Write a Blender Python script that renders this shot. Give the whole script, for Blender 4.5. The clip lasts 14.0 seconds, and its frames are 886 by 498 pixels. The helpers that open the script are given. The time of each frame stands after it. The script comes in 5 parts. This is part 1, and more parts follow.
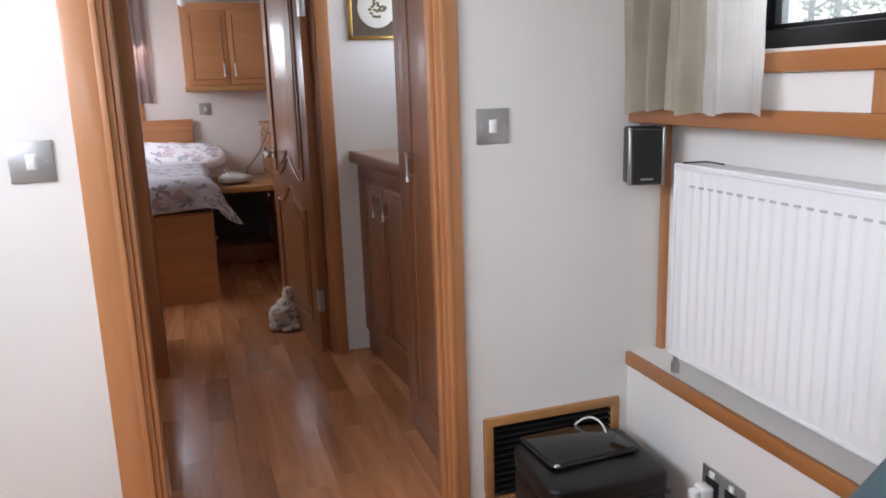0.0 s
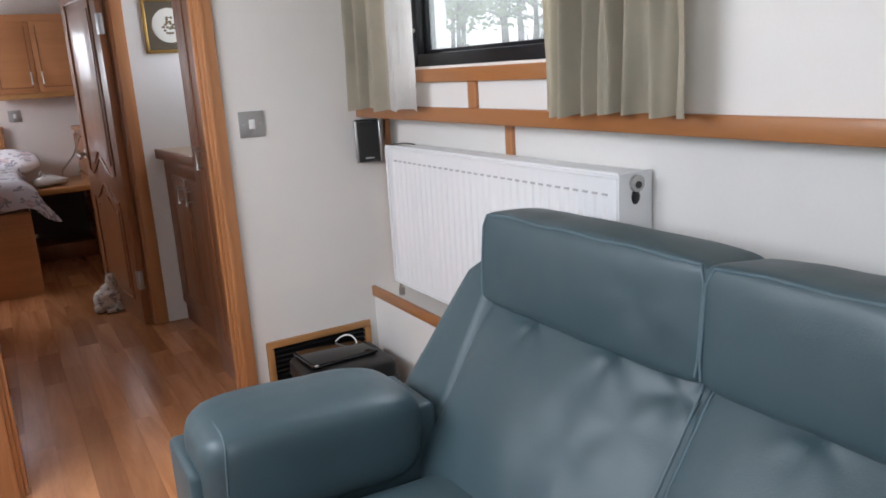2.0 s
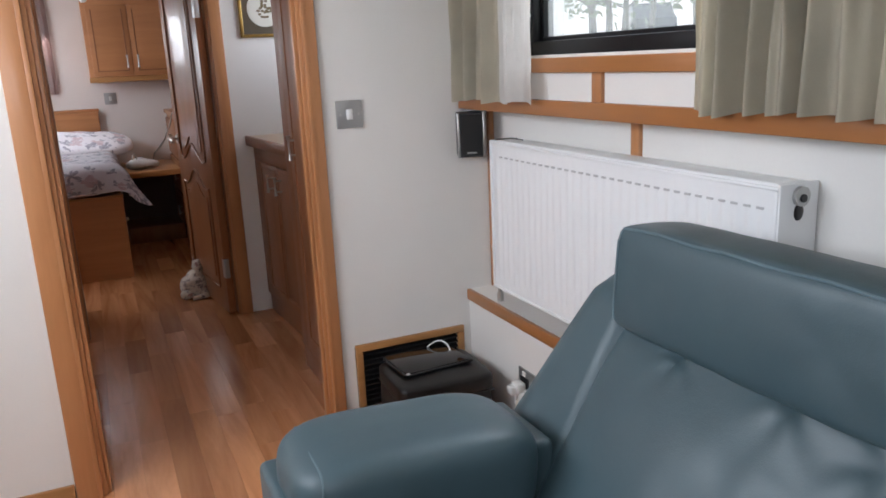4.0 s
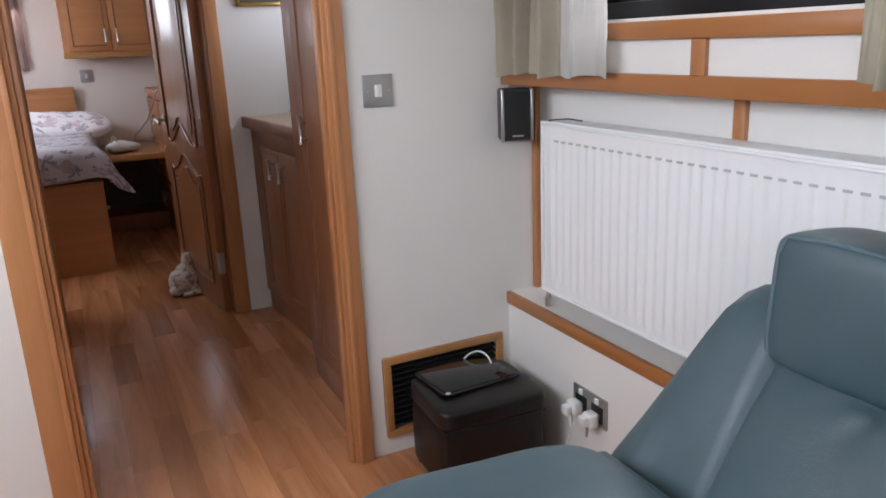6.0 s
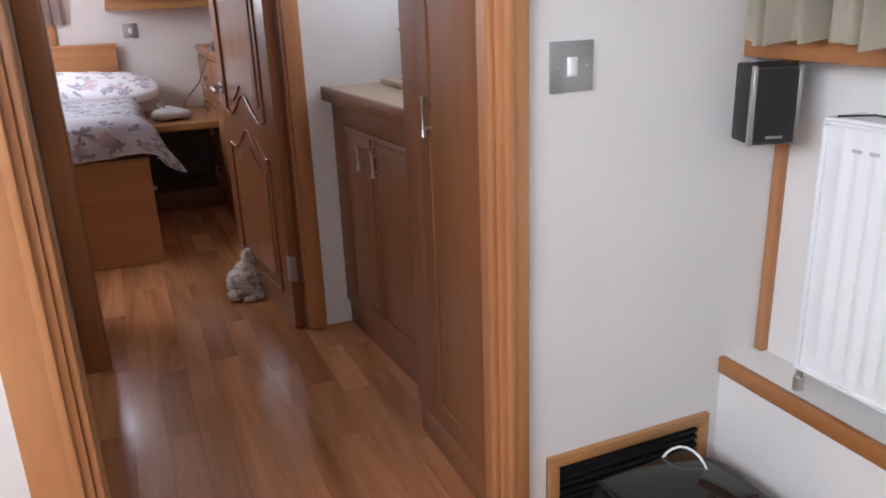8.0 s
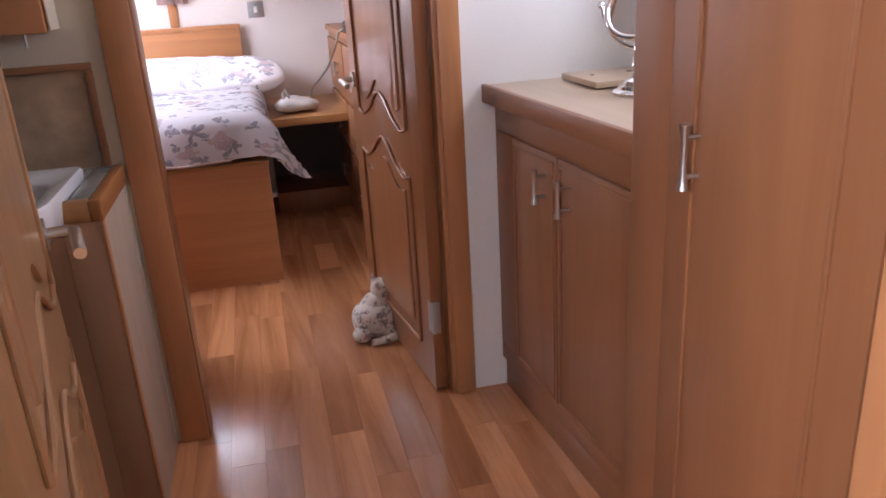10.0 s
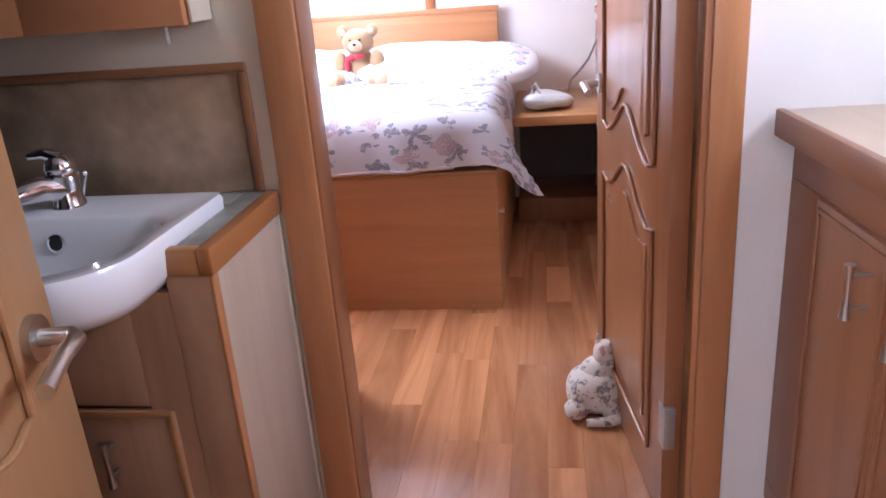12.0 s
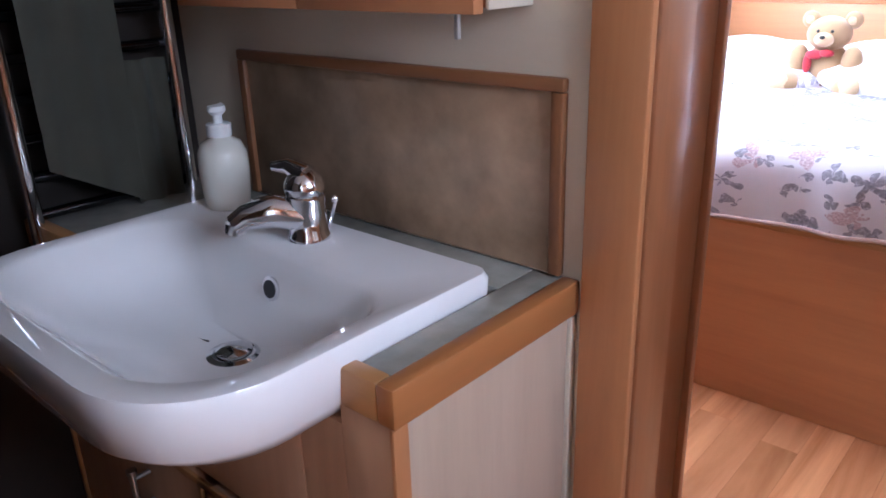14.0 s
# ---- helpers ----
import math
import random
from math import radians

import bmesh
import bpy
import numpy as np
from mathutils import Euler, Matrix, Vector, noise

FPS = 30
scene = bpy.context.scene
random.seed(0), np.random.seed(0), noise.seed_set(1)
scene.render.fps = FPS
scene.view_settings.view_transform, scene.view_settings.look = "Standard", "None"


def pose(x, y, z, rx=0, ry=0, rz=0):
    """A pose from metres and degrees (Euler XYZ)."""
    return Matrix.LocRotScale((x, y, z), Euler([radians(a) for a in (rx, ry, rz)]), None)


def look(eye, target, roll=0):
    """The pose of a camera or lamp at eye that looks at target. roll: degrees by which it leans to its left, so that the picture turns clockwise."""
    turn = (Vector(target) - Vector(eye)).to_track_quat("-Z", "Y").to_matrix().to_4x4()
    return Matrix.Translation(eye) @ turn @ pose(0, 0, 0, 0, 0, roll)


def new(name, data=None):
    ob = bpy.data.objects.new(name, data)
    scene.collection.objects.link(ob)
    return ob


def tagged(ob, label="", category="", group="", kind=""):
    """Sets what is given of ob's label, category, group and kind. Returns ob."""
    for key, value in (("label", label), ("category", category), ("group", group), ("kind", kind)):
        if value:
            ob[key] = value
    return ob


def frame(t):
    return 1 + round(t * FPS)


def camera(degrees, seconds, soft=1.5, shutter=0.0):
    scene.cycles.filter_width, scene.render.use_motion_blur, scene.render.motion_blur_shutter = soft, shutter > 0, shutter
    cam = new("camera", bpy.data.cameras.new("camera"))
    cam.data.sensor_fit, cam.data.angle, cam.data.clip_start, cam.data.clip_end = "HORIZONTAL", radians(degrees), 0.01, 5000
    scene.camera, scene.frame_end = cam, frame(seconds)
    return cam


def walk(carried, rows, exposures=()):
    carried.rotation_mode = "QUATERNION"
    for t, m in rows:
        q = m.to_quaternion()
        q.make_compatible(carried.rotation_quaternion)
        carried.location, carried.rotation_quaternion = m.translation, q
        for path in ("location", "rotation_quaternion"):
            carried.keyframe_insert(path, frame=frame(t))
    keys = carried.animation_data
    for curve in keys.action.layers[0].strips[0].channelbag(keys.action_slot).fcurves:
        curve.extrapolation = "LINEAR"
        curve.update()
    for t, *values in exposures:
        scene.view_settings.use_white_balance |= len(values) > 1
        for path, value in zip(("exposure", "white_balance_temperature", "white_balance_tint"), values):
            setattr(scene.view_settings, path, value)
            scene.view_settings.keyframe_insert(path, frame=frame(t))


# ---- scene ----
cam = camera(60.5, 14.0, soft=1.7)
PATH = [
    (0, (-0.058, -1.78, 1.205), (0.393, -0.386, 0.885), -1.9),
    (0.3, (0.008, -1.88, 1.21), (0.486, -0.497, 0.881), -1.1),
    (0.5, (-0.011, -2.04, 1.213), (0.478, -0.657, 0.9), -0.8),
    (0.8, (-0.018, -2.34, 1.222), (0.448, -0.95, 0.905), 0.2),
    (1, (-0.028, -2.504, 1.229), (0.648, -0.665, 0.827), -0.7),
    (1.5, (-0.087, -2.568, 1.247), (0.813, -0.841, 0.794), -2.0),
    (2, (-0.102, -2.575, 1.246), (0.865, -0.888, 0.781), -3.5),
    (2.5, (-0.132, -2.568, 1.246), (0.831, -0.883, 0.765), -2.2),
    (3, (-0.146, -2.561, 1.251), (0.79, -0.853, 0.796), -1.7),
    (3.5, (-0.13, -2.488, 1.244), (0.782, -0.771, 0.776), -2.3),
    (4, (-0.089, -2.356, 1.252), (0.702, -0.584, 0.768), -2.7),
    (4.2, (-0.072, -2.315, 1.253), (0.633, -0.5, 0.798), -2.9),
    (6.5, (-0.117, -1.788, 1.221), (0.732, -0.063, 0.669), -2.4),
    (7, (-0.06, -1.564, 1.221), (0.682, 0.203, 0.65), -3.0),
    (7.5, (-0.046, -1.379, 1.207), (0.674, 0.393, 0.622), -1.2),
    (8, (-0.075, -1.158, 1.224), (0.65, 0.594, 0.587), -2.2),
    (8.5, (-0.098, -0.998, 1.209), (0.614, 0.758, 0.571), -2.5),
    (8.7, (-0.078, -0.917, 1.21), (0.55, 0.869, 0.565), -3.4),
    (10.8, (0.05, -0.19, 1.212), (0.372, 1.66, 0.52), -2.6),
    (11, (0.069, -0.137, 1.205), (0.325, 1.724, 0.518), -2.2),
    (11.5, (0.174, 0.044, 1.213), (0.068, 1.928, 0.55), -1.7),
    (12, (0.202, 0.163, 1.197), (-0.081, 2.019, 0.505), -4.4),
    (12.5, (0.157, 0.341, 1.198), (-0.189, 2.161, 0.446), -3.2),
    (13, (0.107, 0.494, 1.195), (-0.392, 2.264, 0.41), -4.0),
    (13.5, (0.083, 0.652, 1.205), (-0.894, 2.23, 0.459), -2.1),
    (14, (0.126, 0.793, 1.197), (-1.118, 2.184, 0.477), -1.8),
]
walk(cam, [(t, look(e, g, r)) for t, e, g, r in PATH], exposures=[(0, -0.15, 6250, 16), (1, 0.02, 6250, 16), (2, -0.30, 6350, 15), (3, -0.40, 6350, 15), (6.5, -0.37, 6250, 16), (7, -0.14, 6200, 16), (8.5, 0.06, 6150, 17), (10.8, 1.15, 6050, 25), (12, 1.4, 5600, 22), (12.6, 1.42, 5500, 20), (13.4, 1.22, 5400, 18), (14, 1.45, 5350, 17)])

# ---------------------------------------------------------------- light
world = bpy.data.worlds.new("sky")
scene.world = world
world.use_nodes = True
wn = world.node_tree
sky = wn.nodes.new("ShaderNodeTexSky")
sky.sky_type, sky.sun_disc = "NISHITA", False
sky.sun_elevation, sky.sun_rotation = radians(48), radians(194)
wn.nodes["Background"].inputs[1].default_value = 0.15
wn.links.new(sky.outputs[0], wn.nodes["Background"].inputs[0])
sun = new("sun", bpy.data.lights.new("sun", "SUN"))
sun.data.energy, sun.data.angle, sun.data.color = 5.0, radians(4), (1.0, 0.95, 0.88)
sun.matrix_world = look((-1.5, -6, 7), (0, 0, 0))


def sky_fill(name, at, to, w, h, watts, color=(0.87, 0.94, 1.0)):
    """An area lamp that stands in for sky light at an opening."""
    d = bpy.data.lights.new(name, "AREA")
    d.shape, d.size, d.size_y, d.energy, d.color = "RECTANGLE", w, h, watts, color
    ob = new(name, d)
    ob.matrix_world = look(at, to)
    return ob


sky_fill("daylight_saloon", (1.75, -0.82, 2.45), (0.6, -0.82, 1.0), 0.8, 0.6, 40)
# two lamps added at unseen left openings to brighten partition and sofa
sky_fill("fill_saloon_side", (-1.19, -1.05, 1.62), (0, -1.05, 1.2), 1.5, 0.46, 34)
sky_fill("fill_saloon_rear", (-1.16, -3.2, 1.60), (0.0, -1.2, 1.05), 1.4, 0.42, 22)
sky_fill("daylight_washroom", (1.16, 1.15, 1.55), (0, 1.15, 1.2), 0.6, 0.45, 6.2, (0.80, 0.89, 1.0))
# lamp added at an unseen left opening to brighten the bed
sky_fill("fill_bedroom", (-1.19, 3.0, 1.5), (0, 3.2, 0.7), 1.0, 0.5, 20)
sky_fill("daylight_bedroom_end", (-0.6, 4.14, 1.5), (-0.6, 3, 0.8), 0.6, 0.4, 6.5)


# ---------------------------------------------------------------- materials
def mat(name):
    m = bpy.data.materials.new(name)
    m.use_nodes = True
    nt = m.node_tree
    return m, nt, nt.nodes["Principled BSDF"]


def coords(nt, scale=(1, 1, 1), space="Object"):
    tc = nt.nodes.new("ShaderNodeTexCoord")
    mp = nt.nodes.new("ShaderNodeMapping")
    mp.inputs["Scale"].default_value = scale
    nt.links.new(tc.outputs[space], mp.inputs[0])
    return mp


def noise_tex(nt, src, scale, detail=4.0, rough=0.55, dist=0.0):
    n = nt.nodes.new("ShaderNodeTexNoise")
    n.inputs["Scale"].default_value, n.inputs["Detail"].default_value = scale, detail
    n.inputs["Roughness"].default_value, n.inputs["Distortion"].default_value = rough, dist
    nt.links.new(src.outputs[0], n.inputs["Vector"])
    return n


def ramp(nt, fac, stops):
    r = nt.nodes.new("ShaderNodeValToRGB")
    while len(r.color_ramp.elements) < len(stops):
        r.color_ramp.elements.new(0.5)
    for e, (p, c) in zip(r.color_ramp.elements, stops):
        e.position, e.color = p, (*c, 1)
    nt.links.new(fac, r.inputs[0])
    return r


def mixed(nt, fac, a, b, mode="MIX"):
    m = nt.nodes.new("ShaderNodeMix")
    m.data_type, m.blend_type = "RGBA", mode
    for v, i in ((fac, 0), (a, 6), (b, 7)):
        if isinstance(v, (int, float)):
            m.inputs[i].default_value = v
        elif isinstance(v, tuple):
            m.inputs[i].default_value = (*v, 1)
        else:
            nt.links.new(v, m.inputs[i])
    return m.outputs[2]


def bump(nt, bs, height, strength=0.2, dist=0.002):
    b = nt.nodes.new("ShaderNodeBump")
    b.inputs["Strength"].default_value, b.inputs["Distance"].default_value = strength, dist
    nt.links.new(height, b.inputs["Height"])
    nt.links.new(b.outputs[0], bs.inputs["Normal"])


def wood(name, dark, light, along="z", rough=0.35, vary=0.0, coat=0.0, grain=1.0, space="Object", knots=0.7):
    m, nt, bs = mat(name)
    k = {"x": (1.2, 14, 14), "y": (14, 1.2, 14), "z": (14, 14, 1.2)}[along]
    src = coords(nt, k, space)
    if vary:
        oi = nt.nodes.new("ShaderNodeObjectInfo")
        sh = nt.nodes.new("ShaderNodeVectorMath")
        sh.operation = "MULTIPLY_ADD"
        sh.inputs[1].default_value = (1, 1, 1)
        cb = nt.nodes.new("ShaderNodeCombineXYZ")
        mu = nt.nodes.new("ShaderNodeMath")
        mu.operation, mu.inputs[1].default_value = "MULTIPLY", 97.0
        nt.links.new(oi.outputs["Random"], mu.inputs[0])
        for i in range(3):
            nt.links.new(mu.outputs[0], cb.inputs[i])
        nt.links.new(src.outputs[0], sh.inputs[0])
        nt.links.new(cb.outputs[0], sh.inputs[2])
        src = sh
    big = noise_tex(nt, src, 0.55 * grain, 5, 0.6, 1.4)
    fine = noise_tex(nt, src, 5.0 * grain, 3, 0.7, 0.3)
    c = ramp(nt, big.outputs[0], [(0.25, dark), (0.5, tuple((a + b) / 2 for a, b in zip(dark, light))), (0.78, light)]).outputs[0]
    f = ramp(nt, fine.outputs[0], [(0.3, (0.86, 0.85, 0.84)), (0.65, (1.0, 1.0, 1.0))]).outputs[0]
    c = mixed(nt, 0.4, c, f, "MULTIPLY")
    kv = nt.nodes.new("ShaderNodeTexVoronoi")
    kv.inputs["Scale"].default_value = knots
    ks = nt.nodes.new("ShaderNodeVectorMath")
    ks.operation = "MULTIPLY"
    ks.inputs[1].default_value = tuple(1 / a ** 0.75 for a in k)
    nt.links.new(src.outputs[0], ks.inputs[0])
    nt.links.new(ks.outputs[0], kv.inputs["Vector"])
    kf = ramp(nt, kv.outputs["Distance"], [(0.012, (1, 1, 1)), (0.04, (0, 0, 0))]).outputs[0]
    if knots:
        c = mixed(nt, kf, c, tuple(a * 0.5 for a in dark))
    if vary:
        v = ramp(nt, oi.outputs["Random"], [(0.0, (0.66, 0.60, 0.54)), (0.25, (0.86, 0.83, 0.80)), (0.6, (1.0, 0.98, 0.96)), (1.0, (1.25, 1.24, 1.22))]).outputs[0]
        c = mixed(nt, vary, c, v, "MULTIPLY")
    nt.links.new(c, bs.inputs["Base Color"])
    rr = nt.nodes.new("ShaderNodeMapRange")
    rr.inputs[3].default_value, rr.inputs[4].default_value = rough * (0.95 if vary else 0.8), rough * (1.1 if vary else 1.3)
    nt.links.new(fine.outputs[0], rr.inputs[0])
    nt.links.new(rr.outputs[0], bs.inputs["Roughness"])
    bs.inputs["Coat Weight"].default_value, bs.inputs["Coat Roughness"].default_value = coat, 0.12
    bump(nt, bs, fine.outputs[0], 0.02 if vary else 0.06, 0.001)
    return m


def plain(name, color, rough=0.5, metal=0.0, grain=40.0, amount=0.08, bumpy=0.05, dist=0.001, coat=0.0):
    m, nt, bs = mat(name)
    src = coords(nt)
    n1, n2 = noise_tex(nt, src, grain, 4), noise_tex(nt, src, 2.3, 3)
    lo = tuple(max(0.0, v * (1 - amount)) for v in color)
    hi = tuple(min(1.0, v * (1 + amount)) for v in color)
    c = ramp(nt, n2.outputs[0], [(0.3, lo), (0.7, hi)]).outputs[0]
    d = ramp(nt, n1.outputs[0], [(0.3, (1 - amount,) * 3), (0.7, (1, 1, 1))]).outputs[0]
    nt.links.new(mixed(nt, 0.6, c, d, "MULTIPLY"), bs.inputs["Base Color"])
    bs.inputs["Roughness"].default_value, bs.inputs["Metallic"].default_value = rough, metal
    bs.inputs["Coat Weight"].default_value = coat
    if bumpy:
        bump(nt, bs, n1.outputs[0], bumpy, dist)
    return m


def floral(name, ground, leaf, rose, size=7.0, space="Object"):
    """Cotton printed with sprays of grey leaves and pink roses; size: sprays to the metre."""
    m, nt, bs = mat(name)
    src = coords(nt, (1, 1, 1), space)
    def node(op, a, b=None, vec=False):
        n = nt.nodes.new("ShaderNodeVectorMath" if vec else "ShaderNodeMath")
        n.operation = op
        for i, v in enumerate((a, b)):
            if v is None:
                continue
            if isinstance(v, (int, float, tuple)):
                n.inputs[i].default_value = v
            else:
                nt.links.new(v, n.inputs[i])
        return n.outputs["Value"] if op in ("LENGTH", "DOT_PRODUCT") else n.outputs[0]
    warp = noise_tex(nt, src, size * 2.2, 2)
    soft = node("MULTIPLY", node("SUBTRACT", warp.outputs["Color"], (0.5, 0.5, 0.5), True), (0.05,) * 3, True)
    base = node("ADD", src.outputs[0], soft, True)
    col = ground
    for k, (dens, petals, core, reach, keep, tint) in enumerate(((1.0, 2.5, 0.10, 0.34, 0.30, leaf), (1.9, 1.5, 0.10, 0.36, 0.45, leaf), (0.8, 2.0, 0.20, 0.16, 0.62, rose))):
        off = node("ADD", base, (3.7 * k, 1.9 * k, 5.3 * k), True)
        v = nt.nodes.new("ShaderNodeTexVoronoi")
        v.inputs["Scale"].default_value = size * dens
        nt.links.new(off, v.inputs["Vector"])
        loc = node("SUBTRACT", off, v.outputs["Position"], True)
        sp = nt.nodes.new("ShaderNodeSeparateXYZ")
        nt.links.new(loc, sp.inputs[0])
        rnd = nt.nodes.new("ShaderNodeSeparateColor")
        nt.links.new(v.outputs["Color"], rnd.inputs[0])
        ang = node("ADD", node("ARCTAN2", sp.outputs[1], node("ADD", sp.outputs[0], node("MULTIPLY", sp.outputs[2], 0.6))), node("MULTIPLY", rnd.outputs[1], 6.28))
        rad = node("ADD", node("MULTIPLY", node("ABSOLUTE", node("COSINE", node("MULTIPLY", ang, petals))), reach), core)
        inside = node("GREATER_THAN", rad, v.outputs["Distance"])
        here = node("MULTIPLY", inside, node("GREATER_THAN", rnd.outputs[0], keep))
        vein = noise_tex(nt, src, size * (9 + 5 * k), 3)
        shade = ramp(nt, vein.outputs[0], [(0.3, tuple(c * 0.62 for c in tint)), (0.52, tint), (0.68, tuple(min(0.85, c * 1.75) for c in tint))]).outputs[0]
        col = mixed(nt, node("MULTIPLY", here, 0.85), col, shade)
    nt.links.new(col, bs.inputs["Base Color"])
    bs.inputs["Roughness"].default_value = 0.85
    weave = noise_tex(nt, src, 300, 2)
    bump(nt, bs, weave.outputs[0], 0.1, 0.0008)
    return m


def leather(name, color):
    m, nt, bs = mat(name)
    src = coords(nt)
    v = nt.nodes.new("ShaderNodeTexVoronoi")
    v.inputs["Scale"].default_value = 420
    nt.links.new(src.outputs[0], v.inputs["Vector"])
    wr = noise_tex(nt, src, 14, 4, 0.6, 0.2)
    n2 = noise_tex(nt, src, 3, 3)
    c = ramp(nt, n2.outputs[0], [(0.3, tuple(x * 0.88 for x in color)), (0.7, tuple(x * 1.1 for x in color))]).outputs[0]
    nt.links.new(c, bs.inputs["Base Color"])
    r = nt.nodes.new("ShaderNodeMapRange")
    r.inputs[3].default_value, r.inputs[4].default_value = 0.38, 0.47
    nt.links.new(wr.outputs[0], r.inputs[0])
    nt.links.new(r.outputs[0], bs.inputs["Roughness"])
    ad = nt.nodes.new("ShaderNodeMath")
    ad.operation, ad.inputs[1].default_value = "MULTIPLY_ADD", 0.12
    nt.links.new(v.outputs["Distance"], ad.inputs[0])
    nt.links.new(wr.outputs[0], ad.inputs[2])
    bump(nt, bs, ad.outputs[0], 0.3, 0.003)
    return m


def fabric(name, color, scale=260):
    m, nt, bs = mat(name)
    src = coords(nt)
    n1, n2 = noise_tex(nt, src, scale, 2), noise_tex(nt, src, 5, 4)
    c = ramp(nt, n2.outputs[0], [(0.3, tuple(x * 0.82 for x in color)), (0.7, tuple(min(1, x * 1.1) for x in color))]).outputs[0]
    nt.links.new(c, bs.inputs["Base Color"])
    bs.inputs["Roughness"].default_value = 0.9
    bs.inputs["Sheen Weight"].default_value = 0.3
    bump(nt, bs, n1.outputs[0], 0.25, 0.001)
    return m


OAK = wood("oak_trim", (0.40, 0.165, 0.062), (0.57, 0.265, 0.112), "z", 0.36, coat=0.2, knots=1.1)
OAK_Y = wood("oak_trim_long", (0.32, 0.118, 0.034), (0.45, 0.185, 0.058), "y", 0.38, coat=0.15)
OAK_X = wood("oak_trim_cross", (0.34, 0.155, 0.052), (0.50, 0.25, 0.09), "x", 0.38, coat=0.15)
UNIT = wood("oak_veneer", (0.25, 0.098, 0.039), (0.33, 0.14, 0.058), "z", 0.42, coat=0.1)
UNIT_Y = wood("oak_veneer_long", (0.25, 0.098, 0.039), (0.33, 0.14, 0.058), "y", 0.42, coat=0.1)
TEAK = wood("varnished_door", (0.24, 0.092, 0.036), (0.34, 0.14, 0.058), "z", 0.3, coat=0.3)
PALE = wood("pale_ash_panel", (0.42, 0.31, 0.22), (0.56, 0.44, 0.33), "z", 0.5)
VAN = wood("vanity_veneer", (0.40, 0.225, 0.125), (0.54, 0.32, 0.19), "z", 0.45)
BED = wood("bed_board", (0.44, 0.185, 0.075), (0.56, 0.25, 0.105), "x", 0.42)
PLANK = wood("oak_floorboard", (0.38, 0.142, 0.053), (0.78, 0.375, 0.176), "y", 0.23, vary=0.75, coat=0.3, grain=1.0, knots=0.35)
GAPM = plain("floor_joint", (0.42, 0.18, 0.075), 0.7)
WALL = plain("cream_wall", (0.80, 0.778, 0.738), 0.6, grain=160, amount=0.03, bumpy=0.06)
CEIL = plain("white_ceiling", (0.82, 0.81, 0.78), 0.7, amount=0.03)
BEIGE = plain("beige_wall", (0.66, 0.58, 0.45), 0.6, grain=160, amount=0.03, bumpy=0.06)
PINKW = plain("pale_bedroom_wall", (0.78, 0.70, 0.65), 0.65, grain=160, amount=0.03)
LAMW = wood("worktop_laminate", (0.50, 0.36, 0.24), (0.62, 0.47, 0.33), "y", 0.3)
STONE = plain("stone_laminate", (0.36, 0.245, 0.155), 0.2, grain=14, amount=0.62, bumpy=0.04)
STONE2 = plain("grey_laminate_top", (0.30, 0.29, 0.25), 0.25, grain=30, amount=0.35, bumpy=0.02)
ENAMEL = plain("white_enamel", (0.84, 0.85, 0.85), 0.28, amount=0.02, bumpy=0.0)
CERAMIC = plain("white_ceramic", (0.86, 0.86, 0.86), 0.07, amount=0.01, bumpy=0.0, coat=0.6)
CHROME = plain("chrome", (0.82, 0.82, 0.84), 0.07, 1.0, amount=0.03, bumpy=0.0)
NICKEL = plain("brushed_steel", (0.58, 0.57, 0.55), 0.32, 1.0, grain=200, amount=0.1)
PLATE = plain("satin_metal_plate", (0.46, 0.46, 0.45), 0.42, 0.8, grain=200, amount=0.08)
WHITE = plain("white_plastic", (0.82, 0.82, 0.80), 0.35, amount=0.02, bumpy=0.0)
BLACK = plain("black_plastic", (0.012, 0.012, 0.013), 0.4, amount=0.2)
GLOSSBLACK = plain("black_glass", (0.006, 0.006, 0.007), 0.08, amount=0.1, bumpy=0.0)
FRAMEM = plain("black_anodised_frame", (0.012, 0.012, 0.014), 0.3, 0.2, amount=0.2)
BLACKLEATHER = leather("black_leather", (0.005, 0.0045, 0.0045))
BLUE = leather("blue_grey_leather", (0.056, 0.094, 0.109))
SEAM = plain("blue_thread", (0.105, 0.16, 0.185), 0.6)
CURTAIN = fabric("olive_beige_curtain", (0.60, 0.55, 0.43))
LINING = fabric("pale_curtain_lining", (0.80, 0.78, 0.74))
ROSEC = fabric("dusky_pink_curtain", (0.46, 0.33, 0.30))
DUVET = floral("floral_cotton", (0.84, 0.80, 0.83), (0.36, 0.34, 0.40), (0.70, 0.50, 0.53), 9.0, "UV")
PILLOW = floral("floral_cotton_case", (0.84, 0.80, 0.83), (0.36, 0.34, 0.40), (0.70, 0.50, 0.53), 9.0)
CATCLOTH = floral("floral_canvas", (0.66, 0.58, 0.50), (0.16, 0.13, 0.14), (0.40, 0.22, 0.20), 26)
PLUSH = fabric("brown_plush", (0.40, 0.25, 0.13), 180)
PLUSHP = fabric("pale_plush", (0.66, 0.46, 0.28), 180)
RED = fabric("red_ribbon", (0.50, 0.03, 0.05))
TOWEL = fabric("sage_towel", (0.115, 0.11, 0.08), 120)
# chrome darkened in its colour for rail rungs that stand unlit
SHADECHROME = plain("shaded_chrome", (0.10, 0.10, 0.11), 0.12, 1.0, amount=0.05, bumpy=0.0)
BROWNTRIM = wood("brown_trim", (0.20, 0.080, 0.030), (0.29, 0.125, 0.050), "x", 0.4)
SOAP = plain("cloudy_soap", (0.70, 0.68, 0.60), 0.2, amount=0.03, bumpy=0.0)
GILT = plain("gilt_frame", (0.52, 0.34, 0.10), 0.3, 0.8, amount=0.2)
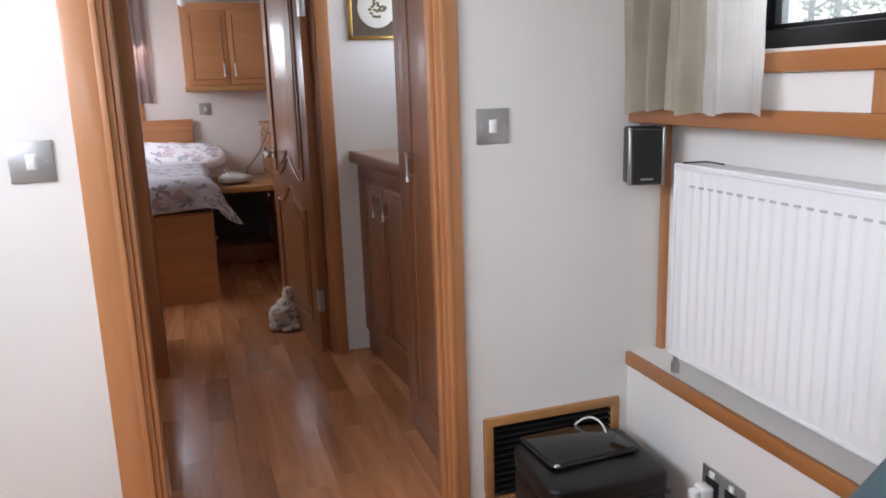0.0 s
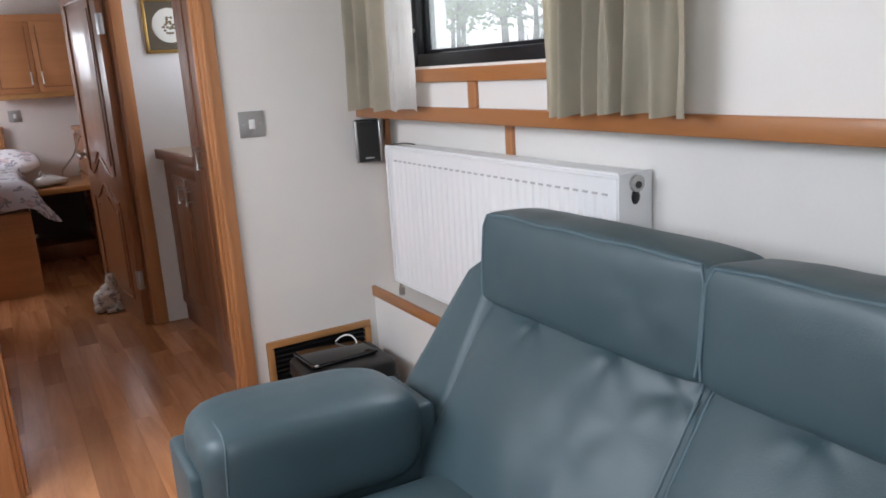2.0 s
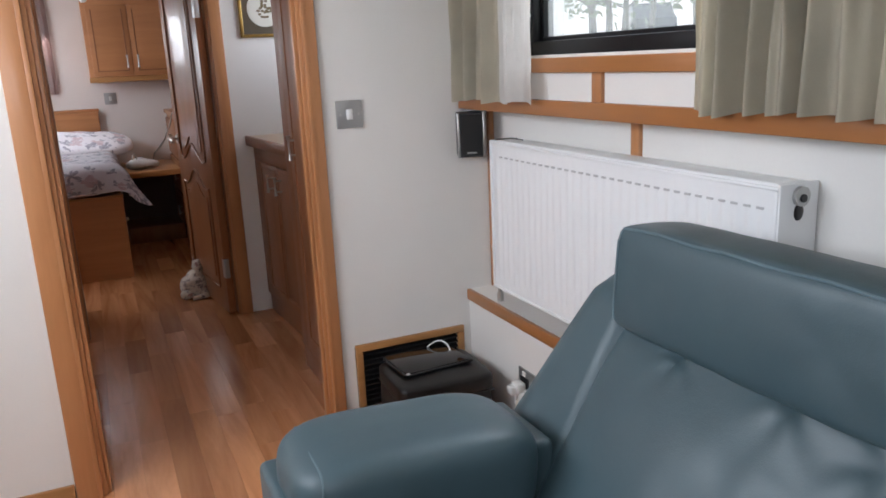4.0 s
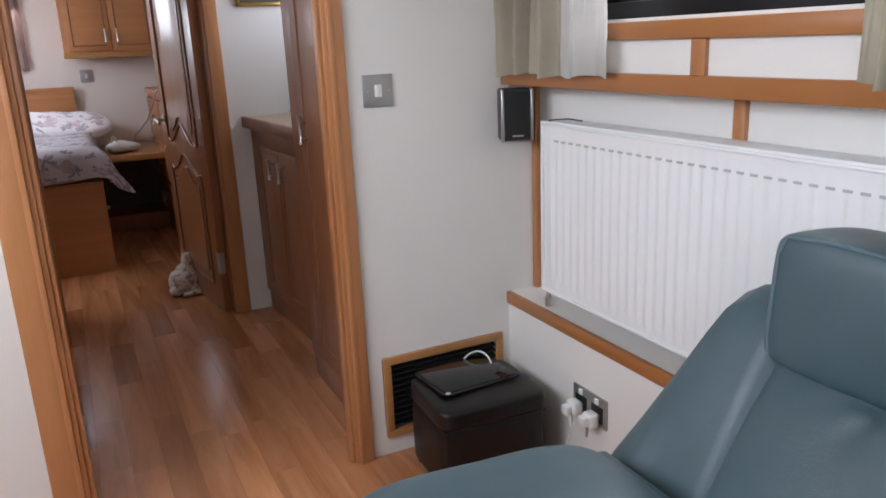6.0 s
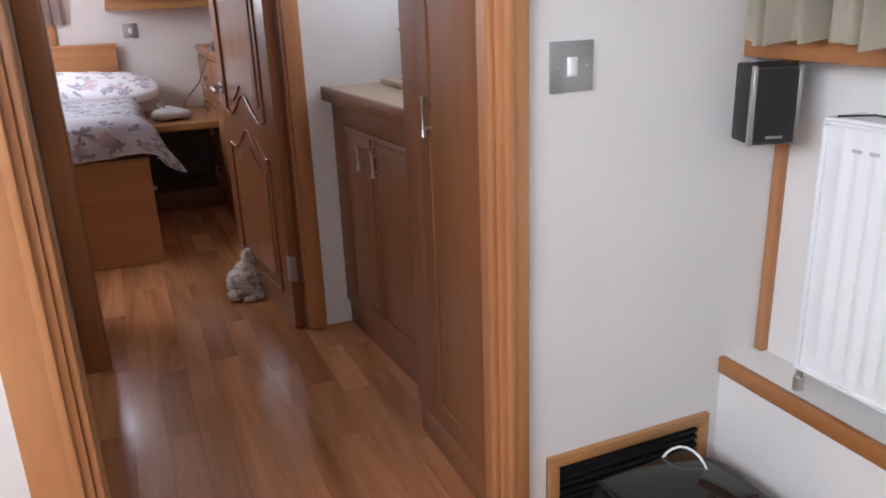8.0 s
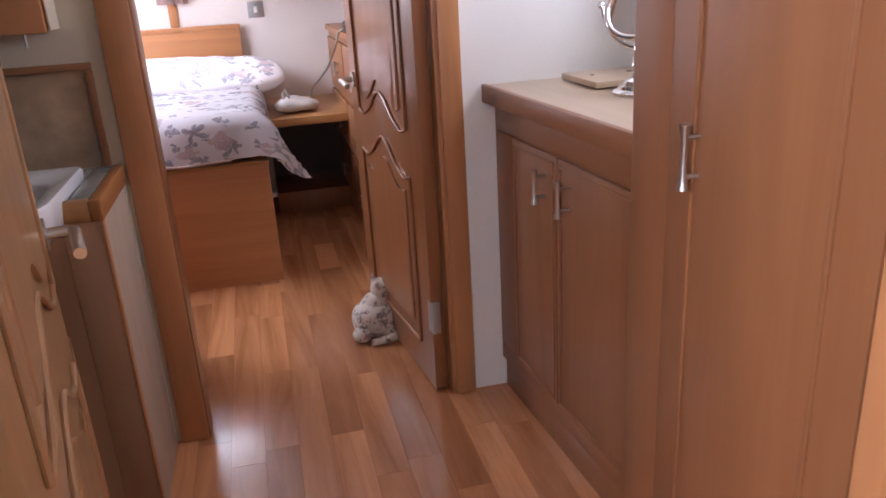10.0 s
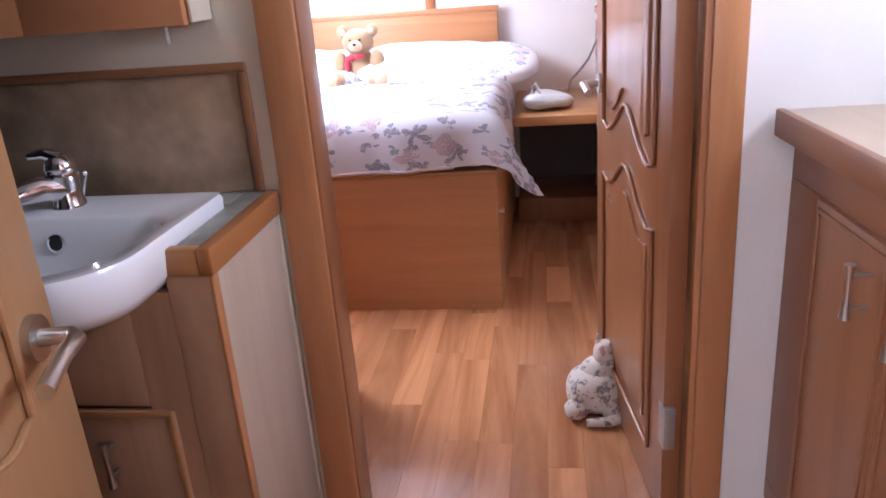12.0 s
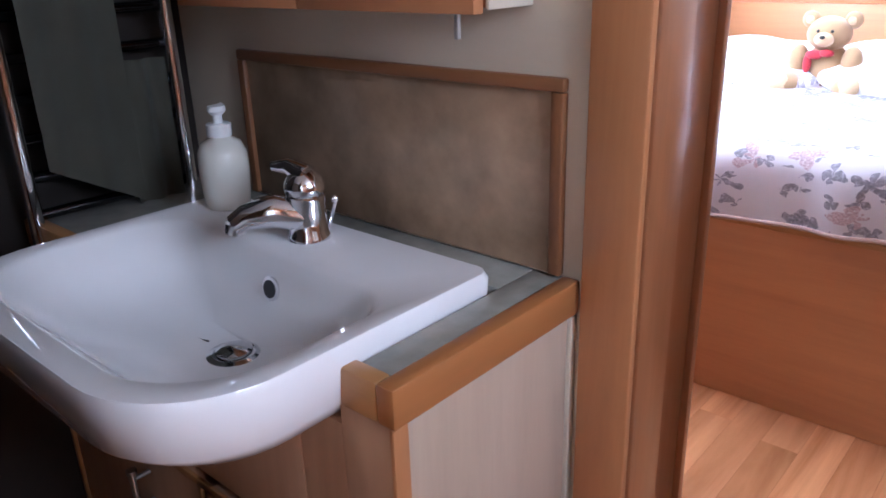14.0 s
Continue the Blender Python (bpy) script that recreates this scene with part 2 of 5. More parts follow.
MOUNT = plain("brown_mount", (0.10, 0.075, 0.045), 0.7, amount=0.1)
PAPER = plain("cream_paper", (0.72, 0.70, 0.62), 0.8, amount=0.04)
INK = plain("sepia_ink", (0.20, 0.15, 0.08), 0.8, amount=0.3)
BAG = plain("pale_crinkled_plastic", (0.62, 0.60, 0.58), 0.3, grain=25, amount=0.2, bumpy=0.6, dist=0.01)
GRASS = plain("grass", (0.27, 0.29, 0.17), 0.9, grain=6, amount=0.4, bumpy=0.4, dist=0.02)
BARK = plain("bark", (0.22, 0.18, 0.15), 0.9, grain=18, amount=0.4, bumpy=0.6, dist=0.02)
LEAF = plain("leaf", (0.17, 0.23, 0.12), 0.6, grain=3, amount=0.4, bumpy=0.0)
lnt = LEAF.node_tree
ltr, lmx = lnt.nodes.new("ShaderNodeBsdfTranslucent"), lnt.nodes.new("ShaderNodeMixShader")
ltr.inputs[0].default_value = (0.40, 0.50, 0.26, 1)
lmx.inputs[0].default_value = 0.5
lnt.links.new(lnt.nodes["Principled BSDF"].outputs[0], lmx.inputs[1])
lnt.links.new(ltr.outputs[0], lmx.inputs[2])
lnt.links.new(lmx.outputs[0], lnt.nodes["Material Output"].inputs[0])
CARBODY = plain("dark_car_paint", (0.03, 0.035, 0.045), 0.2, amount=0.05, bumpy=0.0, coat=0.5)
GREYP = plain("pale_grey_enamel", (0.50, 0.50, 0.50), 0.4, amount=0.04)
SHADEW = plain("unlit_side_dark", (0.02, 0.015, 0.012), 0.3, amount=0.2)
RUBBER = plain("rubber", (0.02, 0.02, 0.02), 0.8)

GLASS, gnt, gbs = mat("window_glass")
gbs.inputs["Base Color"].default_value = (1, 1, 1, 1)
gbs.inputs["Roughness"].default_value = 0.0
gbs.inputs["Transmission Weight"].default_value = 1.0
gbs.inputs["IOR"].default_value = 1.1
# an uneven translucent film mixed into the panes imitates glare from the bright outside
gdt, gmx = gnt.nodes.new("ShaderNodeBsdfTranslucent"), gnt.nodes.new("ShaderNodeMixShader")
gdt.inputs[0].default_value = (0.9, 0.93, 0.9, 1)
gdn = noise_tex(gnt, coords(gnt), 7, 4)
gdr = gnt.nodes.new("ShaderNodeMapRange")
gdr.inputs[3].default_value, gdr.inputs[4].default_value = 0.08, 0.26
gnt.links.new(gdn.outputs[0], gdr.inputs[0])
gnt.links.new(gdr.outputs[0], gmx.inputs[0])
gnt.links.new(gbs.outputs[0], gmx.inputs[1])
gnt.links.new(gdt.outputs[0], gmx.inputs[2])
gnt.links.new(gmx.outputs[0], gnt.nodes["Material Output"].inputs[0])
MIRROR, mnt, mbs = mat("mirror_glass")
mbs.inputs["Base Color"].default_value = (0.9, 0.9, 0.9, 1)
mbs.inputs["Metallic"].default_value, mbs.inputs["Roughness"].default_value = 1.0, 0.02


# ---------------------------------------------------------------- builders
ROOTS = {}


def thing(name, at, label, category, group="", kind="", turn=0.0, local=False):
    """An Empty at the base of a thing. local: its parts are built in its own frame."""
    ob = new(name)
    ob.empty_display_size = 0.05
    ob.matrix_basis = pose(*at, 0, 0, turn)
    ROOTS[ob.name] = Matrix.Identity(4) if local else pose(*at, 0, 0, turn).inverted()
    return tagged(ob, label, category, group, kind)


def mesh_of(name, bm, mats, smooth=None):
    me = bpy.data.meshes.new(name)
    bmesh.ops.recalc_face_normals(bm, faces=bm.faces[:])
    if smooth is not None:
        for f in bm.faces:
            f.smooth = True
    bm.to_mesh(me)
    bm.free()
    for m in mats if isinstance(mats, (list, tuple)) else [mats]:
        me.materials.append(m)
    if smooth is not None:
        me.set_sharp_from_angle(angle=radians(smooth))
    return me


def part(name, bm, material, parent=None, label="", smooth=40):
    ob = new(name, mesh_of(name, bm, material, smooth))
    if parent is not None:
        ob.parent = parent
        if parent.name in ROOTS:
            ob.matrix_parent_inverse = ROOTS[parent.name]
    return tagged(ob, label)


def solid(name, bm, material, label, category="", kind="", group="", smooth=40):
    return tagged(part(name, bm, material, None, label, smooth), label, category, group, kind)


def box(x0, x1, y0, y1, z0, z1, r=0.0, seg=2, bm=None, m=0):
    """A box between two corners, with rounded edges; adds to bm where one is given."""
    b = bmesh.new()
    bmesh.ops.create_cube(b, size=1)
    for v in b.verts:
        v.co = Vector(((x0 + x1) / 2 + v.co.x * (x1 - x0), (y0 + y1) / 2 + v.co.y * (y1 - y0), (z0 + z1) / 2 + v.co.z * (z1 - z0)))
    if r:
        bmesh.ops.bevel(b, geom=b.edges[:], offset=r, segments=seg, profile=0.5, affect="EDGES")
    for f in b.faces:
        f.material_index = m
    return merge(bm, b)


def merge(bm, b, mtx=None):
    if mtx is not None:
        bmesh.ops.transform(b, matrix=mtx, verts=b.verts[:])
    if bm is None:
        return b
    tmp = bpy.data.meshes.new("tmp")
    b.to_mesh(tmp)
    b.free()
    bm.from_mesh(tmp)
    bpy.data.meshes.remove(tmp)
    return bm


def rod(p, q, r, r2=None, seg=16, bm=None, m=0):
    p, q = Vector(p), Vector(q)
    b = bmesh.new()
    bmesh.ops.create_cone(b, cap_ends=True, segments=seg, radius1=r, radius2=r if r2 is None else r2, depth=(q - p).length)
    for f in b.faces:
        f.material_index = m
    return merge(bm, b, Matrix.Translation((p + q) / 2) @ (q - p).to_track_quat("Z", "Y").to_matrix().to_4x4())


def tube(points, r, seg=8, bm=None, m=0):
    """A round tube along a bent line."""
    b = bmesh.new()
    pts = [Vector(p) for p in points]
    rings = []
    for i, p in enumerate(pts):
        d = (pts[min(i + 1, len(pts) - 1)] - pts[max(i - 1, 0)]).normalized()
        u = d.orthogonal().normalized() if i == 0 else (u - d * u.dot(d)).normalized()
        w = d.cross(u)
        rr = r[i] if isinstance(r, (list, tuple)) else r
        rings.append([b.verts.new(p + (u * math.cos(a) + w * math.sin(a)) * rr) for a in (2 * math.pi * k / seg for k in range(seg))])
    for a, c in zip(rings, rings[1:]):
        for k in range(seg):
            b.faces.new((a[k], a[(k + 1) % seg], c[(k + 1) % seg], c[k])).material_index = m
    b.faces.new(rings[0][::-1]).material_index = m
    b.faces.new(rings[-1]).material_index = m
    return merge(bm, b)


def ball(c, s, seg=20, bm=None, m=0, p=2.0):
    """An ellipsoid; p above 2 makes it boxier."""
    b = bmesh.new()
    bmesh.ops.create_uvsphere(b, u_segments=seg, v_segments=seg // 2 + 2, radius=1)
    for v in b.verts:
        n = sum(abs(a) ** p for a in v.co) ** (1 / p)
        v.co = Vector((c[0] + v.co.x / n * s[0], c[1] + v.co.y / n * s[1], c[2] + v.co.z / n * s[2]))
    for f in b.faces:
        f.material_index = m
    return merge(bm, b)


def lathe(profile, c=(0, 0, 0), seg=28, bm=None, m=0):
    """A turned shape about the upright axis through c; profile: rows of radius, height."""
    b = bmesh.new()
    rings = [[b.verts.new((c[0] + r * math.cos(2 * math.pi * k / seg), c[1] + r * math.sin(2 * math.pi * k / seg), c[2] + z)) for k in range(seg)] for r, z in profile]
    for a, d in zip(rings, rings[1:]):
        for k in range(seg):
            b.faces.new((a[k], a[(k + 1) % seg], d[(k + 1) % seg], d[k])).material_index = m
    b.faces.new(rings[0][::-1]).material_index = m
    b.faces.new(rings[-1]).material_index = m
    return merge(bm, b)


def prism(outline, axis, a, c, r=0.0, bm=None, m=0, seg=2):
    """A flat outline pushed through from a to c along an axis. The outline lies in the other two axes, in the order x, y, z."""
    b = bmesh.new()
    def at(u, w, d):
        return {"x": (d, u, w), "y": (u, d, w), "z": (u, w, d)}[axis]
    lo, hi = [b.verts.new(at(u, w, a)) for u, w in outline], [b.verts.new(at(u, w, c)) for u, w in outline]
    f1, f2 = b.faces.new(lo[::-1]), b.faces.new(hi)
    n = len(lo)
    for k in range(n):
        b.faces.new((lo[k], lo[(k + 1) % n], hi[(k + 1) % n], hi[k]))
    if r:
        bmesh.ops.bevel(b, geom=list({e for f in (f1, f2) for e in f.edges}), offset=r, segments=seg, profile=0.5, affect="EDGES")
    for f in b.faces:
        f.material_index = m
    return merge(bm, b)


def cushion(c, s, p=5.0, puff=0.0, n=14, wrinkle=0.0, seed=0.0, mtx=None, bm=None, pinches=()):
    """A stuffed block: half sizes s round c, edges rounded by p, faces swelling by puff, skin creased by wrinkle."""
    b = bmesh.new()
    bmesh.ops.create_cube(b, size=2)
    bmesh.ops.subdivide_edges(b, edges=b.edges[:], cuts=n, use_grid_fill=True)
    for v in b.verts:
        q = v.co.copy()
        k = (abs(q.x) ** p + abs(q.y) ** p + abs(q.z) ** p) ** (1 / p)
        q = q / k
        sw = [1 - abs(a) ** 2.2 for a in q]
        out = Vector((q.x * (s[0] + puff * sw[1] * sw[2]), q.y * (s[1] + puff * 0.4 * sw[0] * sw[2]), q.z * (s[2] + puff * sw[0] * sw[1])))
        if wrinkle:
            w = noise.noise(Vector((out.x * 9 + seed, out.y * 5 + seed, out.z * 6))) + 0.6 * noise.noise(Vector((out.x * 4 - seed, out.y * 14, out.z * 10 + seed)))
            out += q.normalized() * wrinkle * w
        if q.x < -0.3:
            # leather drawn in at a stitch, with folds running out from it
            for py, pz, dep, rad in pinches:
                dy, dz = (q.y - py) * s[1], (q.z - pz) * s[2]
                d, a = math.hypot(dy, dz), math.atan2(dz, dy)
                out.x += dep * math.exp(-(d / rad) ** 2) - 0.55 * dep * math.cos(5 * a + py * 9) * math.exp(-d / (2.6 * rad)) * (1 - math.exp(-(d / rad) ** 2))
        v.co = out
    b2 = merge(None, b, Matrix.Translation(c) @ (mtx or Matrix.Identity(4)))
    return merge(bm, b2) if bm else b2


def handle_bar(x, y, z, length, out, parent, face="-x", name="handle"):
    """A bow handle of bright steel, flared at both ends, upright on a door."""
    d = Vector({"-x": (-1, 0, 0), "-y": (0, -1, 0), "+x": (1, 0, 0)}[face])
    b = bmesh.new()
    c = Vector((x, y, z))
    prof = [c + d * out + Vector((0, 0, length * k)) for k in (-0.5, -0.42, -0.25, 0, 0.25, 0.42, 0.5)]
    tube(prof, [0.0085, 0.0075, 0.005, 0.0045, 0.005, 0.0075, 0.0085], 10, b)
    for k in (-0.3, 0.3):
        rod(c + Vector((0, 0, length * k)), c + d * out + Vector((0, 0, length * k)), 0.004, seg=8, bm=b)
    return part(name, b, NICKEL, parent, "bright steel bow handle")


def curtain(name, x, y0, y1, z0, z1, material, label, folds, depth, lining=None, lin_to=0.0, axis="y", group=""):
    """A pleated curtain hanging in a plane; its far edge may show a paler lining."""
    ob = thing(name, (x, (y0 + y1) / 2, z0) if axis == "y" else ((y0 + y1) / 2, x, z0), label, "curtain", group)
    def sheet(a, c, k, dep, seed):
        b = bmesh.new()
        nu, nv = max(8, int(k * 18)), 22
        rows = []
        for j in range(nv + 1):
            z = z0 + (z1 - z0) * j / nv
            row = []
            for i in range(nu + 1):
                u = i / nu
                f = math.sin((u + 0.055 * noise.noise(Vector((u * 6.5, 0.3, seed * 3)))) * k * math.pi + seed + 0.75 * noise.noise(Vector((u * 5, z * 3.2, seed))))
                w = dep * (0.5 + 0.5 * math.exp(-((u - 0.45) / 0.36) ** 4)) * (0.9 + 0.75 * noise.noise(Vector((u * 8, seed + z * 0.8, 2)))) * (1.2 - 0.35 * j / nv)
                off = (0.75 * f + 0.35 * math.sin(u * k * 5.1 + seed * 4 + 2.0 * noise.noise(Vector((u * 4, z * 1.3, seed + 5))))) * w + 0.0035 * noise.noise(Vector((u * 30, z * 9, seed)))
                t = a + (c - a) * (u + 0.012 * noise.noise(Vector((u * 5, z * 4, seed))))
                zz = z + (1 - j / nv) ** 2 * (0.014 * noise.noise(Vector((u * 4.0, 9.1, seed))) + 0.12 * off)
                row.append(b.verts.new((x + off, t, zz) if axis == "y" else (t, x + off, z)))
            rows.append(row)
        for r0, r1 in zip(rows, rows[1:]):
            for i in range(nu):
                b.faces.new((r0[i], r0[i + 1], r1[i + 1], r1[i]))
        bmesh.ops.solidify(b, geom=b.faces[:], thickness=0.003)
        return b
    part("drape", sheet(y0, y1, folds, depth, 0.3), material, ob)
    if lining:
        part("lining", sheet(y1, lin_to, 2.2, depth * 0.34, 1.7), lining, ob, "pale shiny lining")
    return ob


def switch(name, x, y, z, label):
    """A square metal plate with one white rocker and two screws, on a wall that faces -y."""
    ob = thing(name, (x, y, z - 0.043), label, "light switch")
    part("plate", box(x - 0.0435, x + 0.0435, y - 0.006, y, z - 0.0435, z + 0.0435, 0.002), PLATE, ob)
    part("rim", box(x - 0.0105, x + 0.0105, y - 0.0075, y - 0.004, z - 0.0165, z + 0.0165, 0.001), WHITE, ob)
    part("rocker", box(x - 0.008, x + 0.008, y - 0.011, y - 0.006, z - 0.0135, z + 0.0135, 0.002), WHITE, ob, "small white rocker")
    for s in (-0.03, 0.03):
        part("screw", rod((x + s, y - 0.0075, z), (x + s, y - 0.004, z), 0.003, seg=10), NICKEL, ob)
    return ob


def raised_panel(u0, u1, z0, z1, wave_top=0.0, wave_bot=0.0, n=36):
    """Outline of a door panel in (along, height), with an ogee at its top or foot."""
    def bow(t):
        d = abs(t - 0.5)
        crown = 0.5 + 0.5 * math.cos(math.pi * min(1.0, d / 0.34))
        return crown - 0.20 * math.exp(-((d - 0.40) / 0.07) ** 2)
    foot = [(u0 + (u1 - u0) * k / n, z0 + wave_bot * bow(k / n)) for k in range(n + 1)]
    head = [(u1 - (u1 - u0) * k / n, z1 + wave_top * bow(k / n)) for k in range(n + 1)]
    return foot + head


def panel_door(name, hinge, turn, width, height, material, label, handle_z, flip, hinges):
    """A two-panel door with an ogee between its panels; the leaf runs along its own +y from the hinge, and shows its -x or +x face."""
    ob = thing(name, hinge, label, "door", turn=turn, local=True)
    part("leaf", box(-0.02, 0.02, 0, width, 0.008, height, 0.003), material, ob)
    m = 0.105
    for side in (-1, 1):
        for z0, z1, wt, wb in ((0.13, 0.66, 0.075, 0.0), (0.80, height - 0.14, 0.0, 0.075)):
            out = raised_panel(m, width - m, z0, z1, wt, wb)
            cu, cz = width / 2, (z0 + z1) / 2
            x = side * 0.02
            mould = [(cu + (u - cu) * 1.0, w) for u, w in out]
            pts = [(x + side * 0.004, u, w) for u, w in mould] + [(x + side * 0.004, *mould[0])]
            part("moulding", tube(pts, 0.005, 8), material, ob)
            inner = [(cu + (u - cu) * 0.80, cz + (w - cz) * (1 - 0.05 / (z1 - z0) * 2)) for u, w in out]
            part("panel", prism(inner, "x", x - side * 0.004, x + side * 0.007, 0.006), material, ob)
        b = rod((side * 0.02, width - 0.058, handle_z), (side * 0.03, width - 0.058, handle_z), 0.026, seg=24)
        h = part("handle", b, NICKEL, ob, "brushed steel lever handle")
        part("lever", tube([(side * 0.03, width - 0.058, handle_z), (side * 0.062, width - 0.058, handle_z), (side * 0.071, width - 0.068, handle_z), (side * 0.072, width - 0.11, handle_z), (side * 0.074, width - 0.165, handle_z - 0.008)], 0.0095, 12), NICKEL, h)
    for z in hinges:
        part("hinge", box(-0.021 if flip else -0.004, 0.021 if not flip else 0.004, -0.012, 0.03, z - 0.05, z + 0.05, 0.002), PLATE, ob, "steel butt hinge")
    return ob


def cabinet_door(name, x, y0, y1, z0, z1, parent, material, face=-1, frame_w=0.055):
    """A flat door with a shallow moulded frame, on a front that faces -x or +x."""
    d = part(name, box(x, x + 0.018, y0, y1, z0, z1, 0.003) if face < 0 else box(x - 0.018, x, y0, y1, z0, z1, 0.003), material, parent)
    for a, c, e, f in ((y0 + frame_w, y1 - frame_w, z0 + frame_w, z0 + frame_w + 0.008), (y0 + frame_w, y1 - frame_w, z1 - frame_w - 0.008, z1 - frame_w),
                       (y0 + frame_w, y0 + frame_w + 0.008, z0 + frame_w, z1 - frame_w), (y1 - frame_w - 0.008, y1 - frame_w, z0 + frame_w, z1 - frame_w)):
        part("bead", box(x - 0.004, x + 0.002, a, c, e, f, 0.0015), material, d)
    return d


# ---------------------------------------------------------------- the hull and its partitions
CEILING = 1.95
LEFT, RIGHT, REAR, HEAD = -1.2, 1.165, -4.6, 4.16


def structure(name, bm, material, label):
    return solid(name, bm, material, label, kind="structure")


structure("ceiling", box(LEFT - 0.08, 1.3, REAR - 0.08, HEAD + 0.08, CEILING, CEILING + 0.06), CEIL, "plain white boarded cabin ceiling")

# right side: lower lining, ledge, hull lining, side deck, cabin side with window openings
rw = bmesh.new()
box(1.058, 1.3, REAR, 0.0, 0.0, 0.42, bm=rw)
box(1.058, 1.3, REAR, 0.0, 0.42, 0.446, bm=rw)
box(RIGHT, 1.3, REAR, HEAD, 0.446, 1.09, bm=rw)
box(1.057, 1.3, REAR, HEAD, 1.09, 1.118, bm=rw)
W0, W1, WZ0, WZ1 = -1.24, -0.412, 1.25, 1.78
BW0, BW1 = 0.8, 1.45
for y0, y1, z0, z1 in ((REAR, W0, 1.118, CEILING), (W1, BW0, 1.118, CEILING), (W0, W1, 1.118, WZ0), (W0, W1, WZ1, CEILING),
                       (BW0, BW1, 1.118, 1.33), (BW0, BW1, 1.80, CEILING), (BW1, HEAD, 1.118, CEILING)):
    box(1.057, 1.2, y0, y1, z0, z1, bm=rw)
structure("wall_right", rw, WALL, "smooth cream cabin side above a boxed ledge")
structure("trim_ledge", box(1.048, 1.064, REAR, -0.002, 0.410, 0.449, 0.003), OAK_Y, "oak lipping along the ledge")
structure("trim_side_deck", box(1.042, 1.058, REAR, -0.002, 1.088, 1.131, 0.004), OAK_Y, "wide oak rail along the side deck")
structure("trim_corner", box(1.148, 1.167, -0.024, -0.002, 0.447, 1.089, 0.002), OAK, "slim oak strip in the corner")
structure("trim_hull_batten", box(1.152, 1.167, -0.813, -0.781, 0.45, 1.089, 0.002), OAK, "oak batten over a lining joint")
structure("trim_batten", box(1.046, 1.059, -0.80, -0.76, 1.131, 1.204, 0.002), OAK, "short oak batten below the window")
structure("window_sill", box(1.038, 1.082, W0 - 0.02, W1 + 0.005, 1.204, 1.243, 0.004), OAK_Y, "oak window board below the glazing")
structure("trim_glazing_bead", box(1.058, 1.11, W0, W1, 1.244, 1.2505), WHITE, "thin white bead under the window")

# left side, with unseen openings added where the fill lamps stand
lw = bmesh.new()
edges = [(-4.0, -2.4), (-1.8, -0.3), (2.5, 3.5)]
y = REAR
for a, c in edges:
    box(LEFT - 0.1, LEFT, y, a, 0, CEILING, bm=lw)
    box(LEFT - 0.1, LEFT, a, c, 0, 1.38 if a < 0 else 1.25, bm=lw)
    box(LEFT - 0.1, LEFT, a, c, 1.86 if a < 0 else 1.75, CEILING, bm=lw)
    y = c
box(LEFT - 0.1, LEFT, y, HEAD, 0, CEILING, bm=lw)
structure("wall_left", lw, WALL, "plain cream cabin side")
structure("wall_rear", box(LEFT - 0.1, 1.3, REAR - 0.1, REAR, 0, CEILING), WALL, "plain cream end wall")
ew = bmesh.new()
box(LEFT - 0.1, -0.9, HEAD, HEAD + 0.1, 0, CEILING, bm=ew)
box(-0.3, 1.3, HEAD, HEAD + 0.1, 0, CEILING, bm=ew)
box(-0.9, -0.3, HEAD, HEAD + 0.1, 0, 1.2, bm=ew)
box(-0.9, -0.3, HEAD, HEAD + 0.1, 1.7, CEILING, bm=ew)
structure("wall_head", ew, PINKW, "pale pinkish bedroom end wall")

# partition between saloon and washroom
DH = 1.84
pa = bmesh.new()
box(LEFT, -0.255, 0.0, 0.07, 0, CEILING, bm=pa)
box(0.55, 0.615, 0.0, 0.07, 0, CEILING, bm=pa)
box(0.615, 1.015, 0.0, 0.07, 0.314, CEILING, bm=pa)
box(0.615, 1.015, 0.0, 0.07, 0.0, 0.06, bm=pa)
box(1.015, 1.165, 0.0, 0.07, 0.0, CEILING, bm=pa)
box(-0.255, 0.55, 0.0, 0.07, DH + 0.03, CEILING, bm=pa)
structure("wall_partition", pa, WALL, "cream partition with a doorway and a vent")


